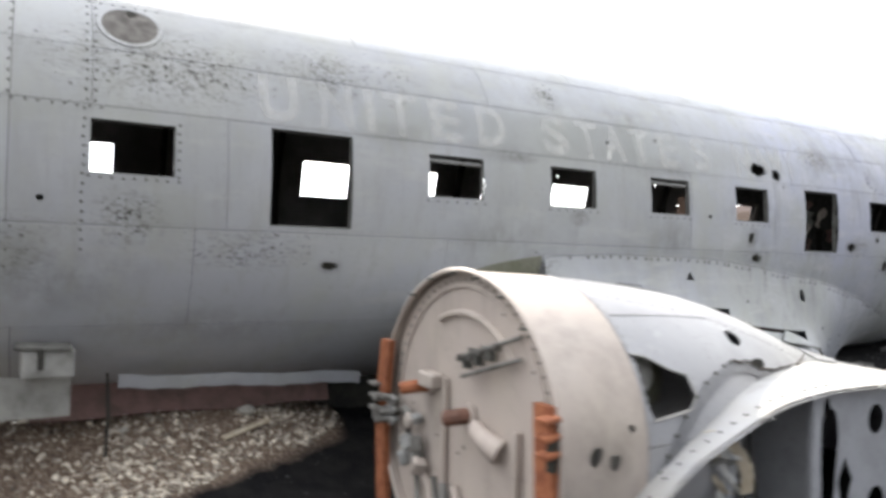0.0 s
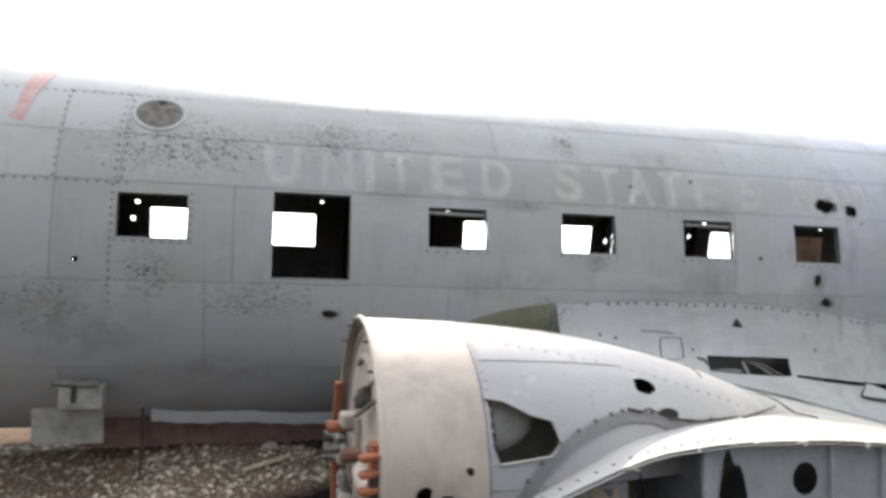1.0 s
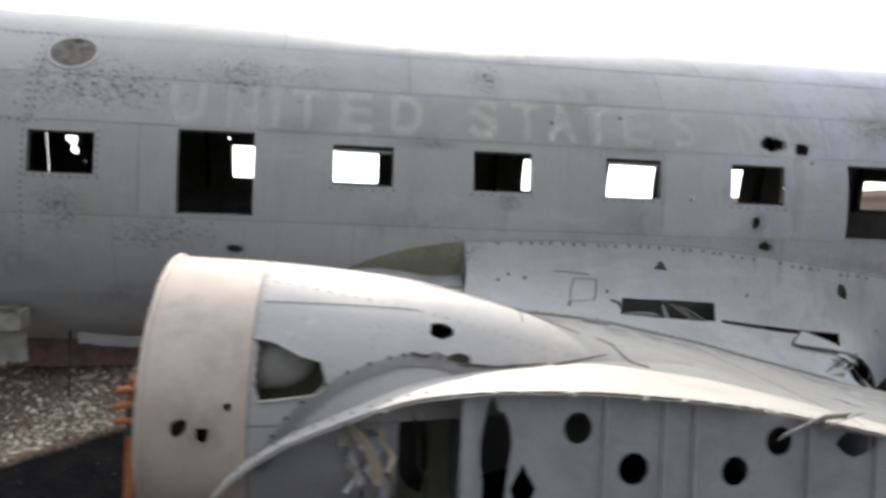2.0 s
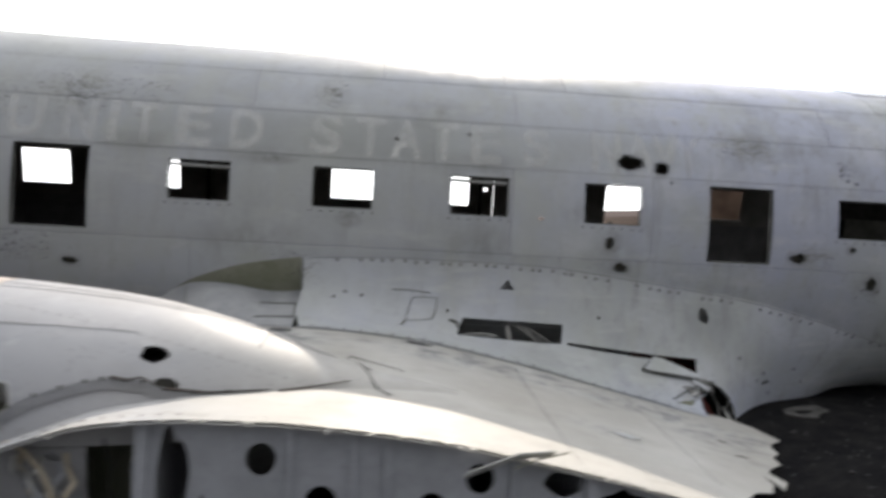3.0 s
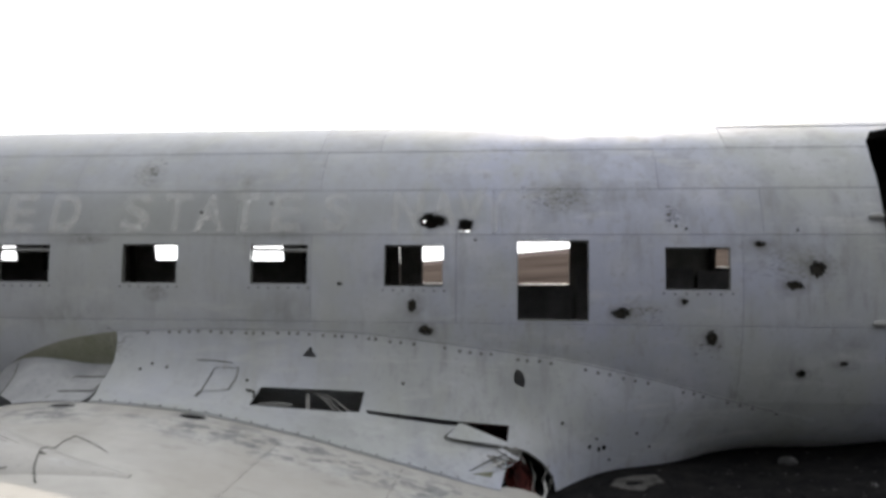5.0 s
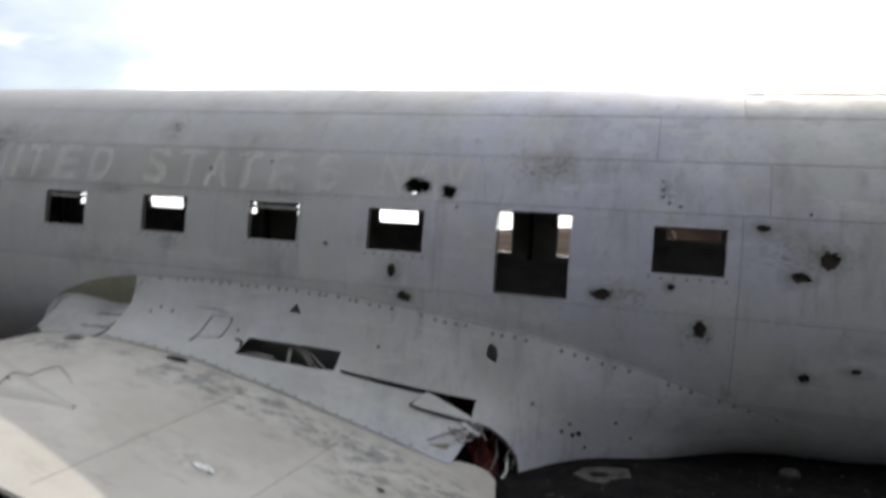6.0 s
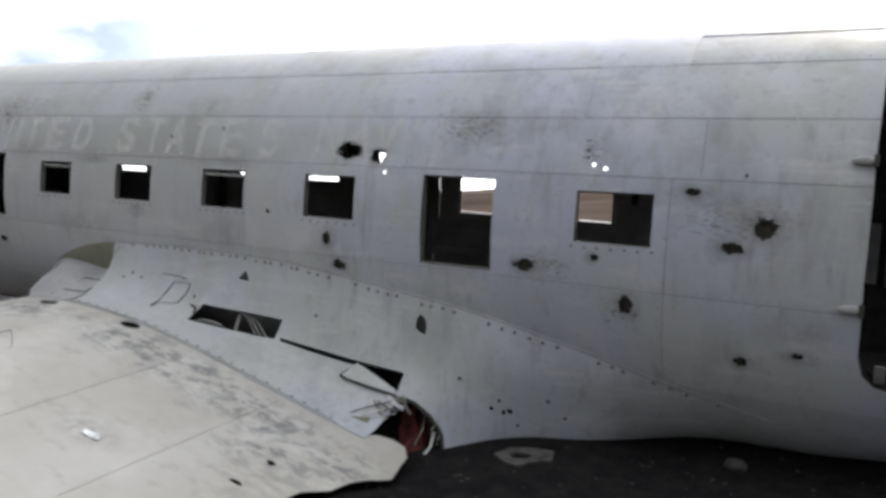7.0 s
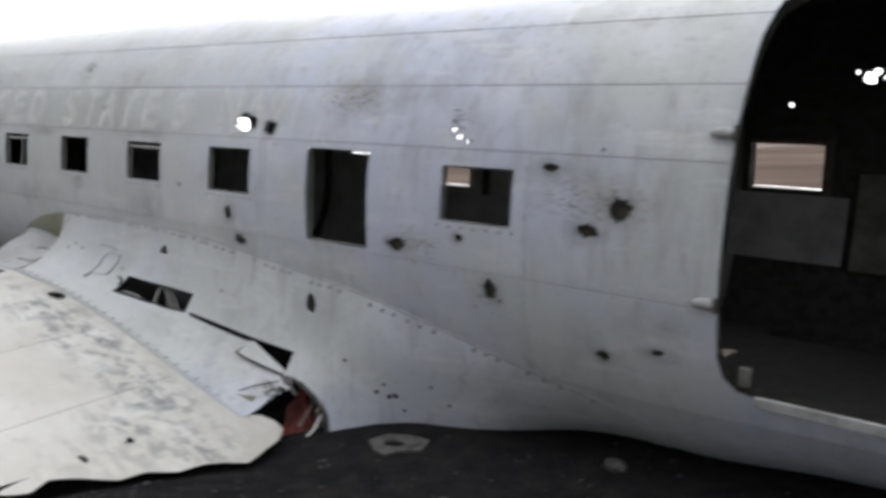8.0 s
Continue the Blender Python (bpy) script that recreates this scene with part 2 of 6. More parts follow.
def cream_skin():
    k = Mat("sun_bleached_cream_paint", 0.55)
    k.base((0.40, 0.345, 0.308))
    k.over(k.noise(1.1, 0.42, 0.65), (0.44, 0.395, 0.358), 0.9)
    k.over(k.noise(3.5, 0.52, 0.75, stretch=(1, 1, 0.5)), (0.44, 0.39, 0.33), 0.7)
    k.over(k.noise(40, 0.6, 0.7, detail=3), (0.34, 0.31, 0.27), 0.4)
    k.over(k.noise(5, 0.55, 0.72, detail=7, rough=0.7, shift=6.0), (0.26, 0.23, 0.20), 0.6)
    k.over(k.maths("MULTIPLY", k.blob((-0.47, -2.31, 0.75), (0.17, 0.25, 0.11), 0.2), k.noise(14, 0.3, 0.65, detail=6)), (0.16, 0.14, 0.125), 0.7)
    k.over(k.noise(2.6, 0.50, 0.68, detail=8, rough=0.7, stretch=(1, 1.6, 0.45), shift=9.0), (0.20, 0.175, 0.155), 0.5)
    k.vary(0.03)
    k.rough(k.noise(8, 0.3, 0.7), 0.45, 0.7)
    k.bump(k.noise(2.2, 0.3, 0.7, detail=2), 0.45, 0.012)
    k.bump(k.noise(120, 0.3, 0.7), 0.12, 0.002)
    return k.done()


def wing_paint():
    k = Mat("chalky_wing_paint", 0.55)
    k.base((0.315, 0.302, 0.275))
    k.over(k.noise(0.9, 0.42, 0.62), (0.365, 0.358, 0.34), 0.9)
    k.over(k.noise(2.2, 0.5, 0.70, detail=7, rough=0.65), (0.29, 0.282, 0.255), 0.7)
    k.over(k.noise(6.0, 0.52, 0.72, detail=6, rough=0.65, stretch=(0.4, 1, 1), shift=3.0), (0.31, 0.30, 0.265), 0.5)
    k.over(k.maths("MULTIPLY", k.side((-1, -0.3, 0), -0.05, 0.3), k.noise(2.5, 0.3, 0.6, detail=6)), (0.335, 0.34, 0.36), 0.8)      # greyer leading edge
    # worn walkway beside the root, the paint scuffed off in patches
    band = k.blob((2.45, -0.70, 0.8), (1.75, 0.30, 0.8), 0.5)
    band = k.maths("MAXIMUM", band, k.blob((3.55, -0.85, 0.5), (0.42, 0.45, 0.5), 0.4))
    band = k.maths("MAXIMUM", band, k.blob((0.9, -0.72, 1.0), (0.55, 0.30, 0.5), 0.4))
    band = k.maths("MAXIMUM", band, k.blob((3.95, -0.85, 0.4), (0.35, 0.40, 0.5), 0.4))
    wear = k.noise(13, 0.48, 0.56, detail=9, rough=0.70, stretch=(0.55, 1.0, 1))
    k.over(k.maths("MULTIPLY", band, wear), (0.13, 0.137, 0.142), 0.9)
    k.over(k.maths("MULTIPLY", band, k.noise(5, 0.45, 0.65, detail=7, shift=4.0)), (0.47, 0.47, 0.455), 0.5)
    k.over(k.noise(45, 0.60, 0.70, detail=3), (0.33, 0.31, 0.27), 0.45)
    k.over(k.noise(9, 0.56, 0.70, detail=7, rough=0.7, stretch=(0.35, 1.2, 1), shift=12.0), (0.205, 0.20, 0.18), 0.55)
    k.over(k.noise(1.4, 0.52, 0.68, detail=6, rough=0.6, shift=15.0), (0.42, 0.41, 0.385), 0.6)
    k.over(k.maths("MULTIPLY", k.blob((2.83, -1.60, 0.8), (0.30, 0.16, 0.5), 0.2), k.noise(14, 0.4, 0.62, detail=6)), (0.19, 0.19, 0.185), 0.7)
    k.over(k.maths("MULTIPLY", k.blob((3.75, -1.2, 0.5), (0.35, 0.45, 0.5), 0.3), k.noise(11, 0.46, 0.6, detail=8, rough=0.7, stretch=(0.4, 1.2, 1), shift=2.0)), (0.20, 0.20, 0.185), 0.7)
    k.rough(k.noise(6, 0.3, 0.7), 0.48, 0.7)
    k.bump(k.noise(1.6, 0.3, 0.7, detail=2), 0.3, 0.015)
    return k.done()


def plain(name, c, c2, rough=0.5, metal=0.0, scale=12.0, bump=0.15):
    k = Mat(name, rough, metal)
    k.base(c)
    n = k.noise(scale, 0.4, 0.65)
    k.over(n, c2)
    k.over(k.noise(scale * 6, 0.55, 0.7, detail=3), [v * 0.6 for v in c], 0.4)
    k.rough(n, max(rough - 0.1, 0.05), min(rough + 0.12, 1))
    k.bump(k.noise(scale * 4, 0.3, 0.7), bump, 0.003)
    return k.done()


def nacelle_paint():
    k = Mat("pale_grey_nacelle_paint", 0.5)
    k.base((0.27, 0.275, 0.293))
    k.over(k.noise(1.2, 0.42, 0.64), (0.315, 0.315, 0.325), 0.9)
    k.over(k.side((1, 0, 0), 0.85, 0.45), (0.325, 0.315, 0.292), 0.95)
    k.over(k.noise(3.0, 0.5, 0.7, detail=8, rough=0.66, stretch=(0.5, 1, 1)), (0.25, 0.245, 0.24), 0.6)
    k.over(k.noise(9, 0.55, 0.7, detail=7, rough=0.7, shift=5.0), (0.40, 0.40, 0.405), 0.5)
    k.over(k.noise(40, 0.60, 0.70, detail=3), (0.19, 0.185, 0.18), 0.5)
    k.rough(k.noise(6, 0.3, 0.7), 0.45, 0.65)
    k.bump(k.noise(2.0, 0.3, 0.7, detail=2), 0.4, 0.012)
    return k.done()


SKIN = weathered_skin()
NACPAINT = nacelle_paint()
CREAM = cream_skin()
WING = wing_paint()
# near-black: the cabin's shade is put into the base colour
INSIDE = plain("shade_dark_interior", (0.034, 0.033, 0.031), (0.020, 0.0195, 0.018), 0.85)
# lighter copy of the cabin wall, brightened where it shows through the windows
CABIN = plain("lightened_cabin_wall", (0.23, 0.23, 0.22), (0.16, 0.16, 0.15), 0.85, scale=3)
OLIVE = plain("olive_primer", (0.15, 0.155, 0.105), (0.21, 0.21, 0.165), 0.6, scale=6)
ALU = plain("dull_aluminium", (0.55, 0.56, 0.57), (0.42, 0.43, 0.43), 0.42, 0.7)
RIBM = plain("grey_rib_metal", (0.35, 0.36, 0.39), (0.28, 0.29, 0.31), 0.5, 0.15, scale=5)
# grime, and a near-black that stands in for shade in gaps and hollows
DARK = plain("dark_grime_and_shade", (0.035, 0.035, 0.033), (0.06, 0.058, 0.05), 0.8)
RUST = plain("orange_rust", (0.30, 0.105, 0.045), (0.20, 0.065, 0.03), 0.85, scale=20, bump=0.5)
REDP = plain("oxide_red_primer", (0.12, 0.026, 0.022), (0.05, 0.018, 0.016), 0.8)
PINKISH = plain("faded_red_sheet", (0.15, 0.095, 0.088), (0.10, 0.072, 0.065), 0.8)
BLEACHED = plain("bleached_lining", (0.42, 0.38, 0.34), (0.30, 0.26, 0.23), 0.85)
BROWNISH = plain("dark_brown_trim", (0.05, 0.04, 0.033), (0.03, 0.026, 0.022), 0.8)
WOOD = plain("bleached_wood", (0.52, 0.46, 0.36), (0.42, 0.36, 0.27), 0.8, scale=20)
STONE = plain("pale_stone", (0.42, 0.40, 0.36), (0.30, 0.29, 0.26), 0.85)
DULL = plain("oily_grey_casting", (0.22, 0.215, 0.205), (0.13, 0.125, 0.115), 0.55, 0.3)
WHITEM = plain("white_painted_metal", (0.48, 0.48, 0.465), (0.38, 0.38, 0.36), 0.55)
for low_gloss in (INSIDE, DARK, REDP, PINKISH):          # hardly any gloss, which keeps these surfaces dark
    low_gloss.node_tree.nodes["Principled BSDF"].inputs["Specular IOR Level"].default_value = 0.08


# ---------------------------------------------------------------- builders
def finish(name, bm, material, parent=None, label="", smooth=False):
    me = bpy.data.meshes.new(name)
    bm.normal_update()
    bm.to_mesh(me)
    bm.free()
    for one in material if isinstance(material, tuple) else (material,):
        me.materials.append(one)
    if smooth:
        me.shade_smooth()
        me.set_sharp_from_angle(angle=radians(35))
    ob = new(name, me)
    ob.parent = parent
    if label:
        ob["label"] = label
    return ob


part = finish


def inside(poly, pts):
    """Which of the points lie in the polygon."""
    poly, pts = np.asarray(poly, float), np.asarray(pts, float)
    x, y = pts[:, 0], pts[:, 1]
    c = np.zeros(len(pts), bool)
    j = len(poly) - 1
    for i in range(len(poly)):
        (xi, yi), (xj, yj) = poly[i], poly[j]
        if yi != yj:
            c ^= ((yi > y) != (yj > y)) & (x < (xj - xi) * (y - yi) / (yj - yi) + xi)
        j = i
    return c


def resample(poly, step):
    out = []
    for a, b in zip(poly, poly[1:] + poly[:1]):
        n = max(1, int(math.hypot(b[0] - a[0], b[1] - a[1]) / step))
        out += [(a[0] + (b[0] - a[0]) * i / n, a[1] + (b[1] - a[1]) * i / n) for i in range(n)]
    return out


def sheet(outline, holes, place, step, thick, su=1.0, sv=1.0, back=0):
    """A metal sheet: a flat outline with holes, cut into small triangles, laid onto a
    curved surface by place(u, v), and given a thickness. su, sv: mesh step along u and v."""
    from mathutils.geometry import delaunay_2d_cdt
    k = (step * su, step * sv)
    loops = [resample([(p[0] / k[0], p[1] / k[1]) for p in lp], 1.0) for lp in [outline] + list(holes)]
    lo, hi = np.min(loops[0], 0), np.max(loops[0], 0)
    gx, gy = np.meshgrid(np.arange(lo[0] + 0.5, hi[0], 1.0), np.arange(lo[1] + 0.5, hi[1], 1.0))
    grid = np.stack([gx.ravel(), gy.ravel()], 1)
    if len(grid):
        keep = inside(loops[0], grid)
        border = np.concatenate([np.asarray(lp) for lp in loops])
        for lp in loops[1:]:
            keep &= ~inside(lp, grid)
        grid = grid[keep]
        if len(grid):
            near = np.zeros(len(grid), bool)
            for b in border:
                near |= np.abs(grid - b).max(1) < 0.38
            grid = grid[~near]
    pts, edges = [], []
    for lp in loops:
        n0 = len(pts)
        pts += [Vector(p) for p in lp]
        edges += [(n0 + i, n0 + (i + 1) % len(lp)) for i in range(len(lp))]
    pts += [Vector(p) for p in grid]
    v2, _, faces, *_ = delaunay_2d_cdt(pts, edges, [], 0, 1e-5)
    cen = np.array([(v2[f[0]] + v2[f[1]] + v2[f[2]]) / 3 for f in faces])
    ok = inside(loops[0], cen)
    for lp in loops[1:]:
        ok &= ~inside(lp, cen)
    bm = bmesh.new()
    e = 1e-3
    top, low = [], []
    for v in v2:
        u, w = v[0] * k[0], v[1] * k[1]
        p = Vector(place(u, w))
        n = (Vector(place(u + e, w)) - p).cross(Vector(place(u, w + e)) - p)
        n.normalize()
        top.append(p)
        low.append(p - n * thick)
    vt, vl = [bm.verts.new(p) for p in top], [bm.verts.new(p) for p in low]
    count = {}
    for f, good in zip(faces, ok):
        if not good:
            continue
        a, b, c = f
        if (v2[b] - v2[a]).cross(v2[c] - v2[a]) < 0:
            b, c = c, b
        bm.faces.new((vt[a], vt[b], vt[c]))
        bm.faces.new((vl[c], vl[b], vl[a])).material_index = back
        for i, j in ((a, b), (b, c), (c, a)):
            count[(i, j)] = 1
    for i, j in count:
        if (j, i) not in count:
            bm.faces.new((vt[j], vt[i], vl[i], vl[j]))
    bmesh.ops.delete(bm, geom=[v for v in bm.verts if not v.link_faces], context="VERTS")
    return bm


def rect(x0, z0, x1, z1):
    return [(x0, z0), (x1, z0), (x1, z1), (x0, z1)]


def ragged(cx, cy, rx, ry, n=14, rough=0.3, seed=0):
    rng = random.Random(seed)
    out = []
    for i in range(n):
        a = 2 * math.pi * i / n
        r = 1 + rng.uniform(-rough, rough)
        out.append((cx + rx * r * math.cos(a), cy + ry * r * math.sin(a)))
    return out


def oval(cx, cy, rx, ry, n=20):
    return ragged(cx, cy, rx, ry, n, 0.0)


def box(bm, c, s, rot=(0, 0, 0), bevel=0.0):
    """A box of size s round c, with softened edges."""
    made = bmesh.ops.create_cube(bm, size=1.0, matrix=pose(*c, *rot) @ Matrix.Diagonal((*s, 1)))
    if bevel:
        es = list({e for v in made["verts"] for e in v.link_edges})
        bmesh.ops.bevel(bm, geom=es, offset=bevel, segments=2, affect="EDGES", profile=0.5)
    return bm


def tube(bm, pts, r, n=8, r2=None):
    """A round bar or pipe through the points, thinning from r to r2."""
    pts = [Vector(p) for p in pts]
    r2 = r if r2 is None else r2
    rings = []
    for i, p in enumerate(pts):
        d = (pts[min(i + 1, len(pts) - 1)] - pts[max(i - 1, 0)]).normalized()
        a = d.orthogonal().normalized() if not rings else (ax - d * ax.dot(d)).normalized()
        ax = a
        b = d.cross(a)
        rr = r + (r2 - r) * i / max(1, len(pts) - 1)
        rings.append([bm.verts.new(p + (a * math.cos(2 * math.pi * j / n) + b * math.sin(2 * math.pi * j / n)) * rr) for j in range(n)])
    for q0, q1 in zip(rings, rings[1:]):
        for j in range(n):
            bm.faces.new((q0[j], q0[(j + 1) % n], q1[(j + 1) % n], q1[j]))
    bm.faces.new(rings[0][::-1])
    bm.faces.new(rings[-1])
    return bm


def strip(bm, pts, width, thick, side):
    """A bent ribbon of metal through the points; side: the direction of its width."""
    side = Vector(side).normalized()
    rows = []
    pts = [Vector(p) for p in pts]
    for i, p in enumerate(pts):
        d = (pts[min(i + 1, len(pts) - 1)] - pts[max(i - 1, 0)]).normalized()
        n = d.cross(side).normalized()
        rows.append([bm.verts.new(p + side * (width / 2 * a) + n * (thick / 2 * b)) for a, b in ((-1, -1), (1, -1), (1, 1), (-1, 1))])
    for a, b in zip(rows, rows[1:]):
        for j in range(4):
            bm.faces.new((a[j], a[(j + 1) % 4], b[(j + 1) % 4], b[j]))
    bm.faces.new(rows[0][::-1])
    bm.faces.new(rows[-1])
    return bm


def lerp_table(table, x):
    xs, ys = zip(*table)
    return float(np.interp(x, xs, ys))


def smooth_table(table, x):
    """Like lerp_table, rounded over its corners."""
    return sum(lerp_table(table, x + d) * w for d, w in ((-0.16, 1), (-0.08, 2), (0, 3), (0.08, 2), (0.16, 1))) / 9


def ease(a, b, x):
    t = min(1.0, max(0.0, (x - a) / (b - a)))
    return t * t * (3 - 2 * t)


# ---------------------------------------------------------------- the wreck
wreck = tagged(new("aircraft_wreck"), "stripped weathered grey airliner wreck with wing stub on black sand", "aircraft")
wreck.matrix_basis = TILT

YC, ZC, HALF_W, HALF_H, POWER = 1.22, 1.85, 1.23, 1.36, 2.15
GIRTH = 1.32                                 # metres of skin for a radian round the body


def body_at(x, s, off=0.0):
    """The fuselage skin: x along it, s metres round it (0 at the camera's side, upwards)."""
    a = s / GIRTH
    shrink = 1 - 0.10 * ease(-3.2, -6.0, x) - 0.06 * ease(7.5, 10.0, x)
    c, d = math.cos(a), math.sin(a)
    w, h = HALF_W * shrink + off, HALF_H * shrink + off
    if c < 0:                                # the far side stands a little further out
        w += 0.16
    if d < 0:                                # the belly rises towards the tail
        h -= (0.09 * ease(6.3, 7.2, x) + 0.10 * max(0.0, x - 7.2)) * ease(0.45, 0.75, -d)
    return (x, YC - w * math.copysign(abs(c) ** (2 / POWER), c), ZC + h * math.copysign(abs(d) ** (2 / POWER), d))


def girth_of(z, far=False):
    q = (z - ZC) / HALF_H
    a = math.asin(math.copysign(min(1, abs(q)) ** (POWER / 2), q))
    return GIRTH * (math.pi - a if far else a)


def on_body(pts, far=False):
    return [(x, girth_of(z, far)) for x, z in pts]


X_FRONT, X_REAR = -5.2, 9.6
NEAR_WINDOWS = [(-2.055, 1.862, -1.622, 2.152), (-1.075, 1.617, -0.552, 2.208), (0.0, 1.864, 0.432, 2.152),
                (1.022, 1.861, 1.457, 2.157), (2.036, 1.861, 2.472, 2.153), (3.05, 1.848, 3.486, 2.152),
                (4.026, 1.604, 4.536, 2.186), (5.068, 1.836, 5.515, 2.137)]
FAR_WINDOWS = [(-2.20, 2.01, -1.735, 2.35), (-1.08, 2.025, -0.615, 2.35), (-0.04, 2.02, 0.43, 2.35), (0.985, 2.015, 1.438, 2.35),
               (2.025, 2.015, 2.472, 2.35), (3.005, 1.77, 3.535, 2.35), (4.022, 1.768, 4.585, 2.35), (5.09, 2.015, 5.59, 2.345), (6.10, 1.965, 6.557, 2.295)]
# torn and shot holes in the near skin: x, z, half width, half height
HOLES = [(3.40, 2.33, 0.10, 0.062), (3.645, 2.296, 0.062, 0.05), (3.356, 1.525, 0.055, 0.036), (3.26, 1.71, 0.035, 0.05),
         (2.501, 1.375, 0.03, 0.035), (4.758, 1.663, 0.065, 0.04), (5.20, 1.752, 0.025, 0.022), (5.94, 1.873, 0.065, 0.034),
         (6.10, 1.985, 0.058, 0.062), (5.72, 2.16, 0.05, 0.022), (5.39, 1.49, 0.045, 0.055), (6.02, 1.24, 0.035, 0.032),
         (-0.672, 1.382, 0.055, 0.03), (-2.6, 1.62, 0.05, 0.045), (-2.28, 1.71, 0.018, 0.018), (2.72, 1.865, 0.018, 0.015),
         (5.15, 2.29, 0.010, 0.011), (5.22, 2.27, 0.012, 0.009), (5.11, 2.33, 0.009, 0.009), (5.98, 2.258, 0.009, 0.011),
         (6.3, 1.32, 0.03, 0.018),
         (-1.02, 2.235, 0.012, 0.012), (1.62, 2.40, 0.012, 0.014), (2.16, 2.47, 0.012, 0.012), (3.72, 2.19, 0.01, 0.01)]
BANDS = [-1.98, girth_of(1.02), girth_of(1.582), girth_of(2.228), girth_of(2.565), girth_of(2.892), 2.07]
BREAKS = [[-2.4, 0.2, 3.1, 5.6, 8.9], [-3.6, -1.5, 0.16, 5.6, 8.9], [-3.4, -2.43, -1.33, 2.5, 3.58, 5.6, 8.9],
          [-3.4, -2.43, -2.05, 1.9, 3.85, 5.75, 8.9], [-3.4, -2.43, -2.05, 0.548, 2.53, 5.05, 8.9], [-3.0, -0.4, 1.50, 2.46, 2.95, 5.59, 8.9]]
DOOR = [(6.565, 1.75), (6.575, 1.36), (6.60, 1.27), (6.66, 1.21), (6.76, 1.19), (8.45, 1.19), (8.56, 1.23), (8.62, 1.34),
        (8.64, 1.8), (8.6, 2.7), (8.5, 2.98), (8.3, 3.06), (6.85, 3.06), (6.70, 3.03), (6.615, 2.94), (6.58, 2.78), (6.565, 2.4)]


def clip_x(poly, x0, x1):
    return all(x0 < p[0] < x1 for p in poly)


def build_skin():
    door = on_body(DOOR)
    cuts = [on_body(rect(a, b, c, d)) for a, b, c, d in NEAR_WINDOWS]
    cuts += [on_body(ragged(x, z, w, h, 18, 0.28, i)) for i, (x, z, w, h) in enumerate(HOLES)]
    g = 0.0014
    gaps = (0.002, 0.0014, 0.0013, 0.0015, 0.0019, 0.0032, 0.002)
    for b in range(len(BANDS) - 1):
        s0, s1 = BANDS[b] + gaps[b], BANDS[b + 1] - gaps[b + 1]
        xs = [X_FRONT] + BREAKS[b] + [X_REAR]
        for x0, x1 in zip(xs, xs[1:]):
            x0, x1 = x0 + g, x1 - g
            outline = rect(x0, s0, x1, s1)
            pieces = [outline]
            # the cargo doorway takes a bite out of every panel that it crosses
            hit_door = x1 > 6.5 and x0 < 8.7 and s1 > girth_of(1.19) and s0 < girth_of(3.06)
            if hit_door:
                pieces = []
                left = [p for p in door_side(door, s0, s1, 0)]
                right = [p for p in door_side(door, s0, s1, 1)]
                if x0 < 6.5:
                    pieces.append([(x0, s0)] + left + [(x0, s1)])
                if x1 > 8.7:
                    pieces.append([(x1, s1)] + right[::-1] + [(x1, s0)])
                if s0 < girth_of(1.19):
                    lo = girth_of(1.19)
                    pieces = [[(x0, s0), (x1, s0)] + ([(x1, s1)] + right[::-1] if x1 > 8.7 else [(x1, lo)]) +
                              (left if x0 < 6.5 else [(x0, lo)])[0:] + ([(x0, s1)] if x0 < 6.5 else [])]
                if s1 > girth_of(3.06):
                    hi = girth_of(3.06)
                    pieces = [[(x0, s1), (x1, s1)][::-1] + ([(x0, s0)] + left if x0 < 6.5 else [(x0, hi)]) +
                              (right[::-1] + [(x1, s0)] if x1 > 8.7 else [(x1, hi)])]
            for poly in pieces:
                lo, hi = np.min(poly, 0), np.max(poly, 0)
                hs = [c for c in cuts if all(lo[0] + 0.004 < p[0] < hi[0] - 0.004 and lo[1] + 0.004 < p[1] < hi[1] - 0.004 for p in c)
                      and inside(poly, c).all()]
                off = random.uniform(-0.0012, 0.0012)
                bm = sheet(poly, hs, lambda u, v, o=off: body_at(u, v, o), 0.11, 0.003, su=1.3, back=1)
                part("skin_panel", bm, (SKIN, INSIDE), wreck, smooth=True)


def door_side(door, s0, s1, side):
    """The doorway's edge between two heights, from low to high: 0 the front one, 1 the rear one."""
    mid = 7.6
    pts = sorted([p for p in door if (p[0] > mid) == bool(side)], key=lambda p: p[1])
    ss, xx = [p[1] for p in pts], [p[0] for p in pts]
    lo, hi = max(s0, ss[0]), min(s1, ss[-1])
    keep = [(x, s) for x, s in zip(xx, ss) if lo < s < hi]
    return [(float(np.interp(lo, ss, xx)), lo)] + keep + [(float(np.interp(hi, ss, xx)), hi)]


build_skin()

# doubled crown sheet aft, laid over the upper seam
bm = sheet(rect(5.6, girth_of(3.10), 8.88, 2.06), [], lambda u, v: body_at(u, v, 0.007), 0.12, 0.005, su=1.5)
part("crown_panel", bm, SKIN, wreck, smooth=True)


